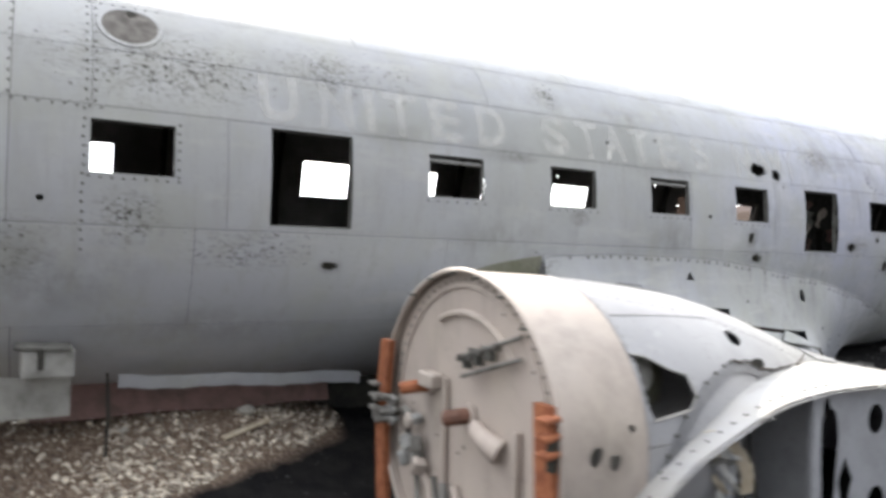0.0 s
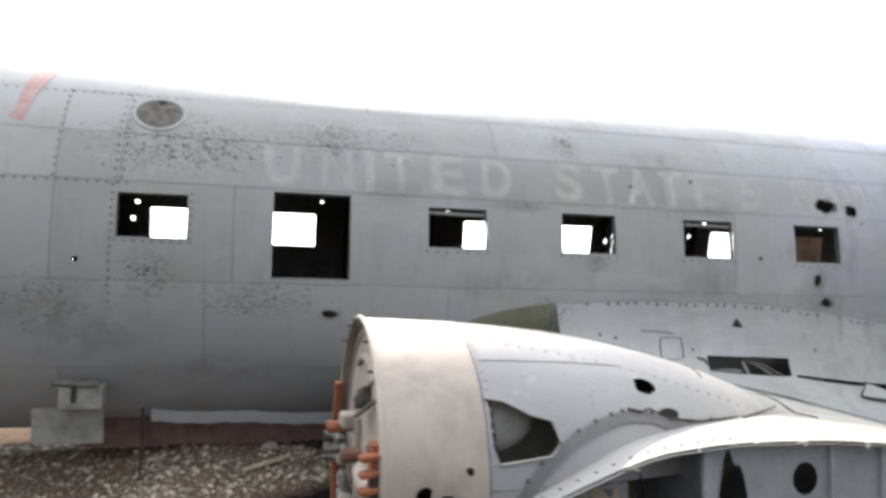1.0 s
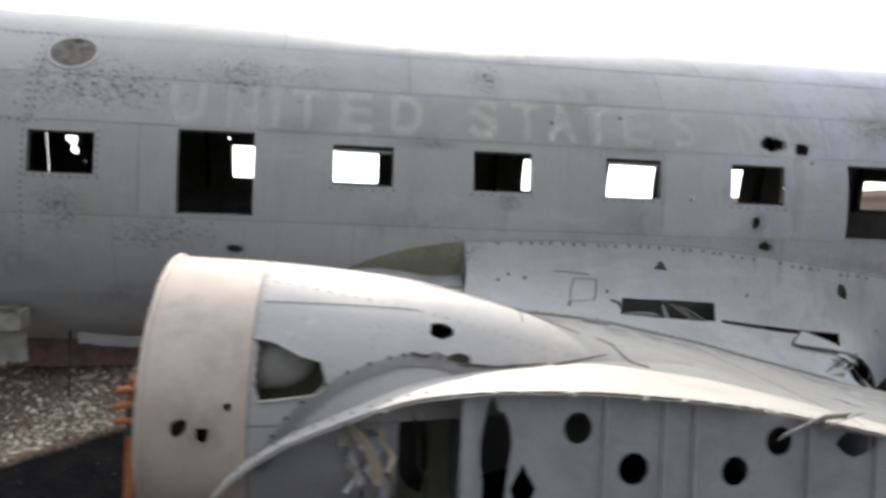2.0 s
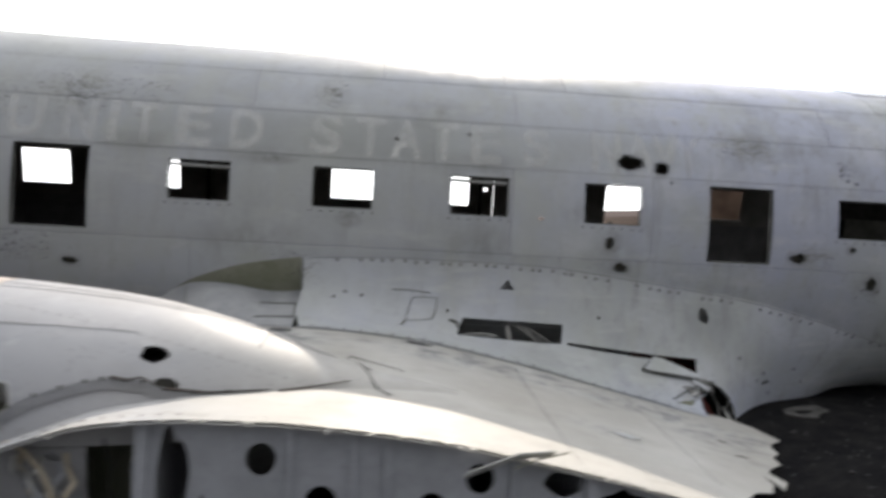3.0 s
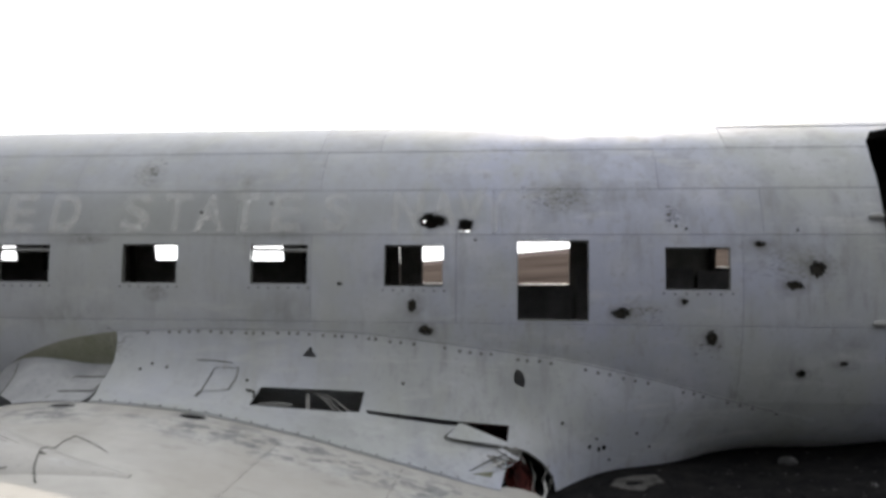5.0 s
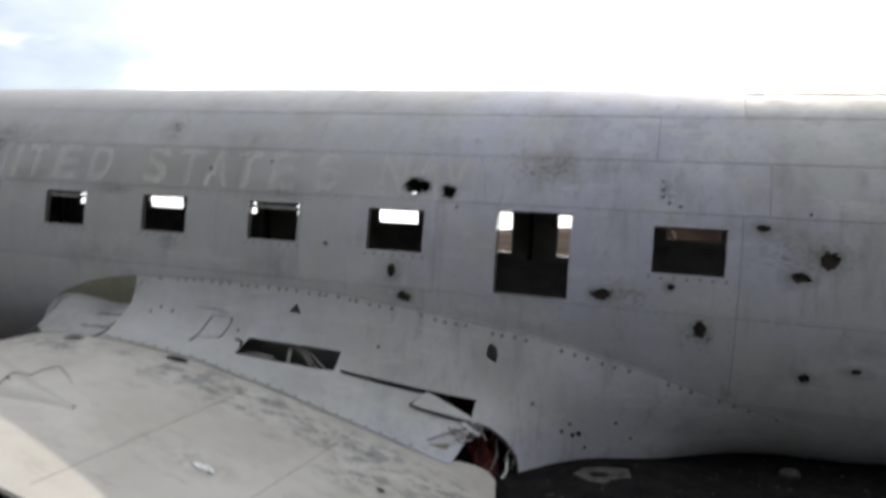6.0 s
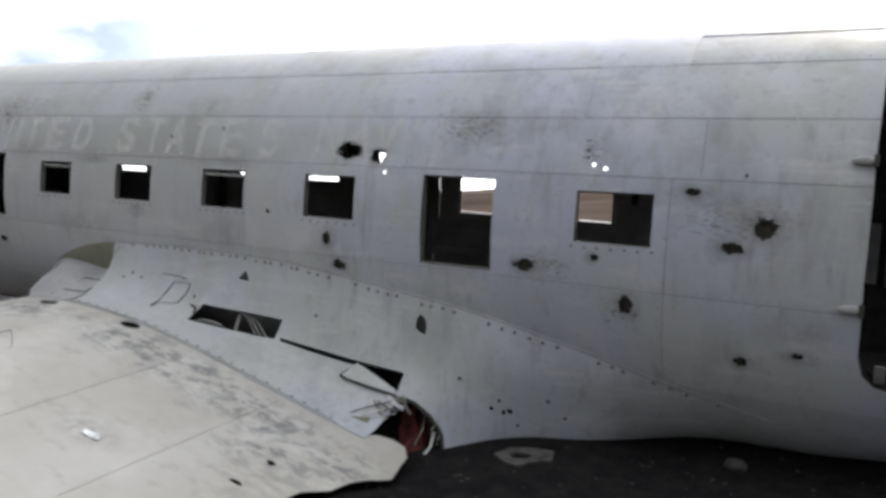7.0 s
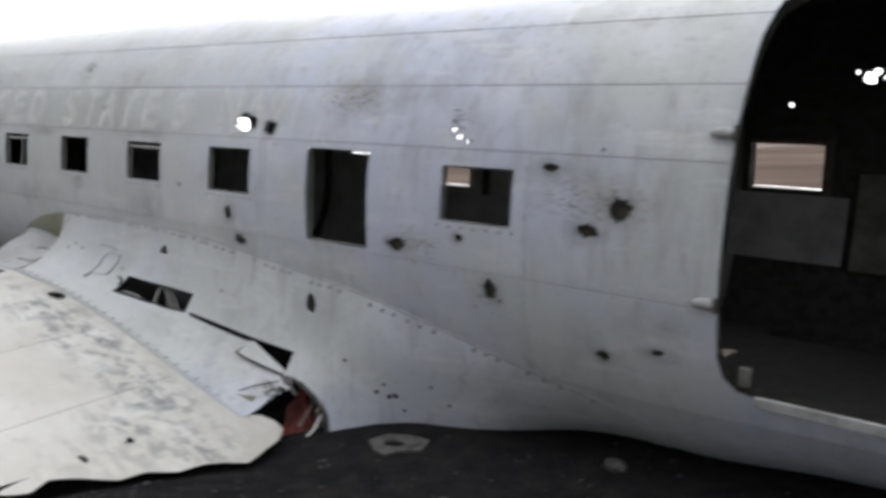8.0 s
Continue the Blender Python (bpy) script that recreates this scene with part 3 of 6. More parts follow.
def build_far_side():
    """The far side, the crown and the belly, which show from inside."""
    cuts = [on_body(rect(a, b, c, d), True) for a, b, c, d in FAR_WINDOWS]
    rng = random.Random(5)
    for i in range(26):
        x, z = rng.uniform(-2.4, 6.4), rng.uniform(2.4, 2.75)
        if x < 5.8:
            cuts.append(on_body(ragged(x, z, 0.012, 0.012, 7, 0.3, i), True))
    for i, (x, z, r) in enumerate([(-2.66, 2.33, 0.05), (-2.64, 2.235, 0.035), (-2.32, 2.40, 0.02), (-2.36, 2.24, 0.022), (-2.53, 2.12, 0.026), (6.80, 2.73, 0.042), (6.735, 2.765, 0.010), (6.845, 2.765, 0.024), (6.33, 2.56, 0.012), (6.89, 2.73, 0.010), (2.66, 2.2, 0.02), (3.75, 2.3, 0.03), (3.9, 2.45, 0.02)]):
        cuts.append(on_body(ragged(x, z, r, r, 10, 0.35, 40 + i), True))
    lo, hi = 2.075, 2 * math.pi * GIRTH - 1.985
    for x0, x1 in ((X_FRONT, -2.9), (-2.9, 2.75), (2.75, 6.05), (6.05, X_REAR)):
        hs = [c for c in cuts if clip_x(c, x0 + 0.01, x1 - 0.01)]
        bm = sheet(rect(x0 + 0.002, lo, x1 - 0.002, hi), hs, body_at, 0.16, 0.003, back=1)
        # forward far wall lightened; the stretch behind the doorway has shade in its colour
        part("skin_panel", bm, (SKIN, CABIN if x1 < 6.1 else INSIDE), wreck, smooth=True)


build_far_side()


def torn_hole(x, z, w, h, seed, blind):
    """Bent tongues of skin round a hole, and an added dark sheet behind a blind one."""
    rng = random.Random(seed)
    s0 = girth_of(z)
    bm = bmesh.new()
    n = 16
    def at(r, a, o):
        return bm.verts.new(body_at(x + w * r * math.cos(a), s0 + h * r * math.sin(a), o))
    turn = [2 * math.pi * (i + rng.uniform(-0.25, 0.25)) / n for i in range(n)]
    outer, inner = [at(1.30, a, -0.0045) for a in turn], [at(0.98, a, -0.006) for a in turn]
    for i in range(n):
        j = (i + 1) % n
        bm.faces.new((outer[i], outer[j], inner[j], inner[i]))
        if rng.random() < 0.62:
            am = turn[i] + 0.5 * 2 * math.pi / n + rng.uniform(-0.15, 0.15)
            bm.faces.new((inner[i], inner[j], at(rng.uniform(0.5, 0.88), am, rng.uniform(-0.024, 0.008))))
    bmesh.ops.solidify(bm, geom=bm.faces[:], thickness=0.0015)
    lip = part("torn_lip", bm, SKIN, wreck)
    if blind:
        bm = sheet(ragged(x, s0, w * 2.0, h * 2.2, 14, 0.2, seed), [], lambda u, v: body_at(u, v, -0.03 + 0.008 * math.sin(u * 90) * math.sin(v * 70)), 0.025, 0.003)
        part("hole_backing", bm, HOLE_BACK, lip)


HOLE_BACK = plain("dark_olive_backing", (0.028, 0.026, 0.021), (0.06, 0.054, 0.040), 0.9, scale=30, bump=0.5)
for i, (x_, z_, w_, h_) in enumerate(HOLES):
    if w_ > 0.024:
        torn_hole(x_, z_, w_, h_, 300 + i, i > 1)


def build_frames():
    """Ring frames behind the skin seams, and stringers along them."""
    def ring(x):
        bm = bmesh.new()
        n = 72
        rows = []
        for i in range(n):
            s = 2 * math.pi * GIRTH * i / n
            rows.append([bm.verts.new(body_at(x + dx, s, o)) for dx, o in ((-0.02, -0.0055), (0.02, -0.0055), (0.02, -0.075), (-0.02, -0.075))])
        for i in range(n):
            a, b = rows[i], rows[(i + 1) % n]
            for j in range(4):
                bm.faces.new((a[j], b[j], b[(j + 1) % 4], a[(j + 1) % 4]))
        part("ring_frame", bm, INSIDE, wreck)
    taken = [(a - 0.03, c + 0.03) for a, _, c, _ in NEAR_WINDOWS] + [(6.54, 8.67)]
    for x in (-4.2, -3.4, -2.5, -1.33, -0.3, 0.6, 1.7, 2.6, 3.75, 4.8, 6.05, 8.75, 9.4):
        if not any(a < x < b for a, b in taken):
            ring(x)
    for b, cuts in enumerate(BREAKS):
        for x in cuts:
            bm = sheet(rect(x - 0.022, BANDS[b], x + 0.022, BANDS[b + 1]), [], lambda u, v: body_at(u, v, -0.005), 0.1, 0.006)
            if not 6.5 < x < 8.7:
                part("joint_strap", bm, INSIDE, wreck)
    for s in BANDS[1:-1] + [2.07, BANDS[0]]:
        spans = [(X_FRONT, X_REAR)]
        if girth_of(1.15) < s < girth_of(3.10):
            spans = [(X_FRONT, 6.53), (8.68, X_REAR)]
        for x0, x1 in spans:
            bm = sheet(rect(x0, s - 0.02, x1, s + 0.02), [], lambda u, v: body_at(u, v, -0.005), 0.12, 0.012, su=4)
            part("stringer", bm, INSIDE, wreck)


build_frames()

# cabin floor, near-black to paint in the cabin's shade, and the two end walls
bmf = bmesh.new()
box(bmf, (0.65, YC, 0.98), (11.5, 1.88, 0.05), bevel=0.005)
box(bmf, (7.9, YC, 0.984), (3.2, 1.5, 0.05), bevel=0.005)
part("cabin_floor", bmf, plain("black_shade_floor", (0.009, 0.009, 0.0085), (0.015, 0.0145, 0.013), 0.95), wreck, "bare cabin floor coloured near-black for shade")
for xe in (X_FRONT + 0.05, X_REAR - 0.05):
    bme = bmesh.new()
    ring_ = [bme.verts.new(body_at(xe, 2 * math.pi * GIRTH * i / 48, -0.02)) for i in range(48)]
    face = bme.faces.new(ring_)
    bmesh.ops.solidify(bme, geom=[face], thickness=0.03)
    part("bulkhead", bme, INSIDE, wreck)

# ---------------------------------------------------------------- wing stub
UPPER = [(-0.44, 0.40), (-0.40, 0.49), (-0.33, 0.57), (-0.24, 0.645), (-0.10, 0.73), (0.13, 0.82), (0.37, 0.905), (0.72, 0.94),
         (1.17, 0.938), (1.52, 0.912), (1.9, 0.87), (2.2, 0.812), (2.65, 0.72), (2.9, 0.655), (3.3, 0.56), (3.65, 0.475), (4.2, 0.36)]
Y_CUT, Y_ROOT = -2.40, -0.42


def wing_top(x, y):
    lift = 0.095 * (y - Y_CUT) / (Y_ROOT - Y_CUT)
    return lerp_table(UPPER, x) + lift


def wing_skin(u, v):
    """u runs round the leading edge: negative below it, then x + 0.44 along the top; v is y."""
    lift = 0.095 * (v - Y_CUT) / (Y_ROOT - Y_CUT)
    if u >= 0:
        x = -0.44 + u * (u / (u + 0.05)) if u < 0.5 else -0.44 + u - 0.0455 * (0.55 / 0.55)
        return (x, v, smooth_top(x) + lift)
    d = -u
    return (-0.44 + 0.10 * (d / 0.3) ** 2 if d < 0.3 else -0.34 + (d - 0.3) * 0.95, v, (0.40 - d * 0.85 if d < 0.25 else 0.1875 - (d - 0.25) * 0.22) + lift)


def smooth_top(x):
    if x < -0.05:
        return lerp_table(UPPER, x)
    return sum(lerp_table(UPPER, x + d) * w for d, w in ((-0.1, 1), (0, 2), (0.1, 1))) / 4


def wing_edge():
    """The torn outline of the upper skin, in the skin's own measures."""
    k = 0.44 + 0.0455
    rng = random.Random(9)
    out = [(-0.55, Y_ROOT), (-0.55, Y_CUT), (2.9 + k, Y_CUT)]
    corners = [(2.9, Y_CUT), (3.27, -2.18), (3.42, -2.0), (3.55, -1.925), (3.645, -1.77), (3.672, -1.60), (3.685, -1.81), (3.785, -1.65), (3.745, -1.54),
               (3.805, -1.45), (3.965, -1.285), (3.993, -1.145), (4.098, -1.02), (4.134, -0.875), (4.195, -0.785), (4.294, -0.706), (4.27, -0.60),
               (4.225, -0.42), (4.15, -0.32), (4.05, -0.30), (3.95, -0.33), (3.9, -0.385)]
    for (xa, ya), (xb, yb) in zip(corners, corners[1:]):
        n = max(1, int(math.hypot(xb - xa, yb - ya) / 0.06))
        for i in range(1, n + 1):
            j = 0.003 if i < n else 0.0
            out.append((xa + (xb - xa) * i / n + k + rng.uniform(-j, j), ya + (yb - ya) * i / n + rng.uniform(-j, j)))
    return out + [(3.79 + k, Y_ROOT)]


k_ = 0.4855
wing_holes = [oval(1.82 + k_, -0.505, 0.09, 0.05), oval(0.897 + k_, -0.535, 0.09, 0.05),
              ragged(3.703 + k_, -1.062, 0.032, 0.024, 9, 0.3, 3), ragged(3.695 + k_, -1.325, 0.05, 0.016, 9, 0.4, 4)]
wing = part("wing_stub", sheet(wing_edge(), wing_holes, wing_skin, 0.09, 0.004), WING, wreck,
            "chalky pale wing skin with a scuffed walkway", smooth=True)


def rib_outline():
    top = [(x, smooth_top(x) - 0.012) for x in np.linspace(0.6, 2.88, 24)]
    return [(0.6, 0.0), (2.88, 0.0)] + top[::-1]


def flat_y(y):
    return lambda u, v: (u, y, v)


rib_holes = [oval(1.09, 0.775, 0.062, 0.068), oval(1.34, 0.60, 0.068, 0.07), oval(1.80, 0.585, 0.062, 0.066), oval(2.0, 0.715, 0.06, 0.065),
             ragged(0.74, 0.62, 0.07, 0.26, 18, 0.22, 21), ragged(0.86, 0.52, 0.05, 0.09, 12, 0.2, 22), oval(1.10, 0.40, 0.065, 0.068),
             oval(1.60, 0.36, 0.062, 0.066), ragged(2.36, 0.70, 0.09, 0.06, 12, 0.2, 23), ragged(2.62, 0.62, 0.10, 0.055, 12, 0.2, 24),
             ragged(2.07, 0.845, 0.15, 0.018, 12, 0.3, 25)]
rib = part("end_rib", sheet(rib_outline(), rib_holes, flat_y(-2.365), 0.09, 0.003), RIBM, wreck, "grey pressed rib with round lightening holes")
for x_ in (0.62, 1.21, 1.47, 1.61, 2.14, 2.48):
    bm = bmesh.new()
    z1 = smooth_top(x_) - 0.02
    box(bm, (x_, -2.375, z1 / 2), (0.055 if x_ in (0.62, 2.48) else 0.022, 0.03, z1), bevel=0.004)
    part("stiffener", bm, RIBM, rib)
# lower skin as a near-black sheet: the hollow's shade is in its colour
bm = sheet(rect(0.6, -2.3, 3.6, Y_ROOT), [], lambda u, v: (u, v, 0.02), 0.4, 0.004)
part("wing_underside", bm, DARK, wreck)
for x_ in (0.66, 2.45):
    bm = bmesh.new()
    top_ = smooth_top(x_) - 0.03
    box(bm, (x_, -1.4, top_ / 2), (0.02, 1.9, top_), bevel=0.003)
    part("spar", bm, RIBM, wreck)
# skin flange round the cut
bm = bmesh.new()
strip(bm, [(x, -2.385, smooth_top(x) - 0.014) for x in np.linspace(-0.36, 2.9, 60)], 0.05, 0.004, (0, 1, 0))
part("edge_flange", bm, WING, wreck)

# ---------------------------------------------------------------- engine nacelle
NY, NZ = -1.59, 0.72
N_TOP = [(-0.69, 1.405), (-0.25, 1.39), (0.17, 1.355), (0.47, 1.315), (0.77, 1.245), (1.08, 1.155), (1.25, 1.09), (1.4, 1.035), (1.6, 0.985), (1.85, 0.94), (2.1, 0.87)]
N_WIDE = [(-0.69, 0.73), (-0.2, 0.71), (0.2, 0.675), (0.55, 0.585), (1.1, 0.43), (1.4, 0.31), (1.72, 0.19), (2.0, 0.05), (2.2, 0.05)]


def nacelle_at(x, s, off=0.0):
    a = s / 0.69                       # 0 at the outboard side, quarter turn at the top
    w, h = smooth_table(N_WIDE, x) + off, smooth_table(N_TOP, x) - NZ + off
    if math.sin(a) < 0:
        h = min(h, 0.69)
    return (x, NY - w * math.cos(a), NZ + h * math.sin(a))


def nac(x, z):
    h = smooth_table(N_TOP, x) - NZ
    return (x, 0.69 * math.asin(max(-1, min(1, (z - NZ) / h))))


S0, S1 = -0.85, 0.69 * math.pi + 0.85
front = sheet(rect(-0.69, S0, -0.268, S1), [ragged(*nac(-0.53, 0.762), 0.034, 0.036, 10, 0.2, 1), ragged(*nac(-0.44, 0.735), 0.022, 0.036, 10, 0.3, 2),
                                          ragged(*nac(-0.347, 0.842), 0.018, 0.018, 9, 0.2, 3)], nacelle_at, 0.07, 0.004)
nacelle = part("nacelle", front, CREAM, wreck, "cream-painted front ring of the engine nacelle", smooth=True)
patch = [nac(-0.250, 1.10), nac(-0.19, 1.09), nac(-0.155, 1.075), nac(-0.07, 1.035), nac(0.02, 1.01), nac(0.045, 0.93), nac(0.0, 0.88), nac(-0.22, 0.86), nac(-0.248, 0.93), nac(-0.245, 1.05)]
rear = sheet(rect(-0.263, 0.05, 1.98, S1), [patch, ragged(*nac(0.548, 1.121), 0.06, 0.05, 13, 0.15, 5), ragged(*nac(0.62, 1.0), 0.05, 0.022, 11, 0.35, 6)], nacelle_at, 0.07, 0.004)
part("nacelle_skin", rear, NACPAINT, wreck, "pale nacelle fairing with torn holes", smooth=True)
rear = sheet(rect(-0.263, S0, 0.35, 0.045), [], nacelle_at, 0.09, 0.004)
part("nacelle_skin", rear, NACPAINT, wreck, smooth=True)
bm = sheet(rect(-0.30, S0, -0.23, S1), [], lambda u, v: nacelle_at(u, v, -0.006), 0.12, 0.01)
part("seam_strap", bm, INSIDE, wreck)


firewall = part("firewall", sheet(oval(0, 0, 0.712, 0.672, 64), [ragged(0.16, -0.55, 0.09, 0.16, 12, 0.25, 8), ragged(-0.52, -0.15, 0.035, 0.11, 12, 0.3, 9)],
                                  lambda u, v: (-0.65, NY - u, NZ + v), 0.12, 0.006), CREAM, wreck, "beige steel firewall with dents and brackets")

# ---------------------------------------------------------------- wing-root fillet
F_TOP = [(-0.25, 0.99), (-0.12, 1.085), (0.0, 1.19), (0.15, 1.285), (0.51, 1.415), (0.98, 1.495), (1.65, 1.525), (2.5, 1.525), (2.85, 1.515), (3.37, 1.46), (4.1, 1.37), (4.55, 1.30), (5.1, 1.17), (5.55, 1.04), (5.9, 0.95), (6.3, 0.84)]


def fillet_at(x, v, drop=0.0):
    """v: 0 at the upper rivet line on the body, 1 at the wing."""
    zt = smooth_table(F_TOP, x) - drop
    st = girth_of(zt)
    p0 = body_at(x, st, 0.004)
    zw = wing_top(min(x, 4.1), Y_ROOT) + 0.006
    e_ = ease(4.0, 4.3, x)
    p1, p2 = (-0.03, zw + 0.03), ((Y_ROOT - 0.02) * (1 - e_) - 0.17 * e_, zw * (1 - e_) + 0.36 * e_)
    a, b, c = (1 - v) ** 2, 2 * v * (1 - v), v * v
    ya, za = a * p0[1] + b * p1[0] + c * p2[0], a * p0[2] + b * p1[1] + c * p2[1]
    s = st + (-1.95 - st) * v
    bulge = 0.40 * (1 - ease(3.9, 6.1, x)) * math.sin(min(1, v * 1.6) * math.pi / 2) + 0.005
    q = body_at(x, s, bulge)
    flat = 0.95 * (1 - ease(4.8, 5.9, x))         # the skirt runs nearly straight down to its edge
    if v > 0.3 and flat > 0:
        sa, sb = st + (-1.95 - st) * 0.3, -1.45
        qa, qb = body_at(x, sa, 0.40 * (1 - ease(3.9, 6.1, x)) * math.sin(0.24 * math.pi) + 0.005), body_at(x, sb, 0.40 * (1 - ease(3.9, 6.1, x)) + 0.005)
        out = 1 - ease(5.0, 6.0, x)
        qb = (x, qb[1] - 0.24 * out, qb[2] + 0.05 * out)
        f = (s - sa) / (sb - sa)
        f = min(f, 1.25)
        q = tuple(c + (a + (b - a) * f - c) * flat for c, a, b in zip(q, qa, qb))
    k = ease(4.15, 4.8, x)
    return (x, ya * (1 - k) + q[1] * k, za * (1 - k) + q[2] * k)


def fillet_v(x, z):
    vs = np.linspace(0, 1, 200)
    return float(vs[int(np.argmin([abs(fillet_at(x, v)[2] - z) for v in vs]))])


def fil(pts):
    return [(x, fillet_v(x, z)) for x, z in pts]


slot_a = fil([(2.16, 1.11), (2.92, 1.08), (2.90, 0.95), (2.75, 0.95), (2.5, 0.97), (2.11, 1.0)])
slot_b = fil([(2.94, 0.962), (3.45, 0.905), (3.97, 0.865), (3.955, 0.745), (3.8, 0.80), (3.64, 0.855), (3.5, 0.868), (3.2, 0.905), (2.96, 0.936)])
tear = fil([(3.93, 0.548), (3.945, 0.60), (3.96, 0.665), (3.98, 0.71), (4.06, 0.70), (4.15, 0.655), (4.23, 0.58), (4.285, 0.49)]) + [(4.30, 1.03), (3.91, 1.03)]
outline = [(0.985, 0.0)] + [(x, 0.0) for x in np.linspace(1.2, 6.2, 20)] + [(6.2, 1.0), (1.02, 1.0), (0.96, 0.6), (0.99, 0.3)]
hl = [slot_a, slot_b, tear, [(2.50, fillet_v(2.50, 1.395)), (2.55, fillet_v(2.55, 1.32)), (2.44, fillet_v(2.44, 1.325))],
      ragged(4.04, fillet_v(4.04, 1.18), 0.035, 0.045, 9, 0.3, 2), ragged(4.55, fillet_v(4.55, 0.69), 0.014, 0.016, 8, 0.3, 3),
      ragged(4.62, fillet_v(4.62, 0.66), 0.016, 0.018, 8, 0.3, 4), ragged(4.66, fillet_v(4.66, 0.675), 0.016, 0.018, 8, 0.3, 5)]
fillet = part("root_fillet", sheet(outline[::-1], hl, lambda u, v: fillet_at(u, v), 0.09, -0.003, sv=0.8), SKIN, wreck, "smooth grey fillet between wing and body, split and torn", smooth=True)
# the bare nose of the fillet, where its cover is gone
def nose_at(u, v):
    x, y, z = fillet_at(u, v, 0.25 * ease(0.0, 0.9, u))
    swell = 0.12 * math.sin(math.pi * min(1.0, v * 1.1)) * ease(0.05, 0.4, u) * (1 - 0.7 * ease(0.62, 0.66, u))      # a barrel with a step behind it
    return (x, y - swell, z + swell * 0.6)


nose = [(-0.10, 0.0)] + [(x, 0.0) for x in np.linspace(0.05, 0.97, 9)] + [(0.97, 1.0), (0.46, 1.0), (0.30, 0.78), (0.08, 0.42)]
part("fillet_nose", sheet(nose[::-1], [], nose_at, 0.07, -0.003, sv=0.5), plain("dark_nose_primer", (0.21, 0.215, 0.225), (0.29, 0.295, 0.30), 0.65, scale=5), wreck, smooth=True)
ol = on_body([(-0.05, 0.95), (0.97, 0.95)] + [(x, smooth_table(F_TOP, x)) for x in np.linspace(0.97, -0.05, 12)])
part("primer_patch", sheet(ol, [], lambda u, v: body_at(u, v, 0.003), 0.1, 0.002), OLIVE, wreck, smooth=True)

# ---------------------------------------------------------------- ground and distance
def ground_z(x, y):
    """Height of the sand, in the world."""
    z = 0.02 + 0.05 * noise.noise((x * 0.35, y * 0.35, 1.7)) + 0.02 * noise.noise((x * 1.3, y * 1.3, 4.0))
    z += 0.30 * ease(-0.2, -1.6, x) * ease(-0.9, 0.6, y) * ease(8, 2, y)          # gravel bank by the nose
    z += 0.27 * ease(2.2, 0.9, x) * ease(0.1, 0.9, y) * ease(6, 2, y)
    z += 0.15 * math.exp(-((x + 0.85) / 0.65) ** 2 - ((y - 0.85) / 0.42) ** 2)
    z += 0.06 * math.exp(-((x - 4.8) / 0.75) ** 2 - ((y - 0.2) / 0.45) ** 2)          # sand drifted against the fillet
    z += 0.42 * math.exp(-((x - 4.75) / 0.75) ** 2 - ((y + 2.0) / 0.75) ** 2)         # sand heaped on the wing's tail
    far = math.hypot(x - 2, y)
    z += ease(30, 140, far) * 0.9 * (0.3 + noise.noise((x * 0.012, y * 0.012, 9.0)))
    return z


def build_ground():
    def axis(lim):
        a, s, v = [0.0], 0.16, 0.0
        while v < lim:
            if v > 7:
                s *= 1.18
            v += s
            a.append(v)
        return [-q for q in a[:0:-1]] + a
    xs, ys = [q + 1.5 for q in axis(1500)], [q - 1.0 for q in axis(1500)]
    verts = [(x, y, ground_z(x, y)) for y in ys for x in xs]
    n = len(xs)
    faces = [(j * n + i, j * n + i + 1, (j + 1) * n + i + 1, (j + 1) * n + i) for j in range(len(ys) - 1) for i in range(n - 1)]
    me = bpy.data.meshes.new("ground")
    me.from_pydata(verts, [], faces)
    me.shade_smooth()
    k = Mat("black_sand", 0.9)
    k.base((0.012, 0.012, 0.0132))
    k.over(k.noise(6, 0.4, 0.65), (0.020, 0.0195, 0.0195))
    k.over(k.noise(70, 0.55, 0.7, detail=3), (0.036, 0.035, 0.034), 0.6)
    farmask = k.maths("SUBTRACT", 1.0, k.blob((1, 0, 0), (14, 14, 30), 0.55))
    k.over(farmask, (0.075, 0.061, 0.053))
    k.over(k.maths("MULTIPLY", farmask, k.noise(0.03, 0.4, 0.65)), (0.034, 0.027, 0.024))
    bank = k.maths("MULTIPLY", k.side((-0.5, 1.0, 0), 0.70, 0.05), k.side((-1, 0, 0), 0.34, 0.06))
    bank = k.maths("MULTIPLY", bank, k.blob((-3.5, 1.0, 0.3), (6, 6, 3), 0.7))
    k.over(bank, (0.135, 0.10, 0.077))
    k.over(k.maths("MULTIPLY", bank, k.noise(55, 0.5, 0.62, detail=4)), (0.33, 0.27, 0.22))
    k.bump(k.noise(40, 0.3, 0.7), 0.6, 0.02)
    k.bump(k.noise(220, 0.3, 0.7), 0.5, 0.006)
    k.b.inputs["Specular IOR Level"].default_value = 0.0
    me.materials.append(k.done())
    ob = new("ground", me)
    tagged(ob, "black volcanic sand plain with a brown gravel bank", "ground", kind="structure")


build_ground()


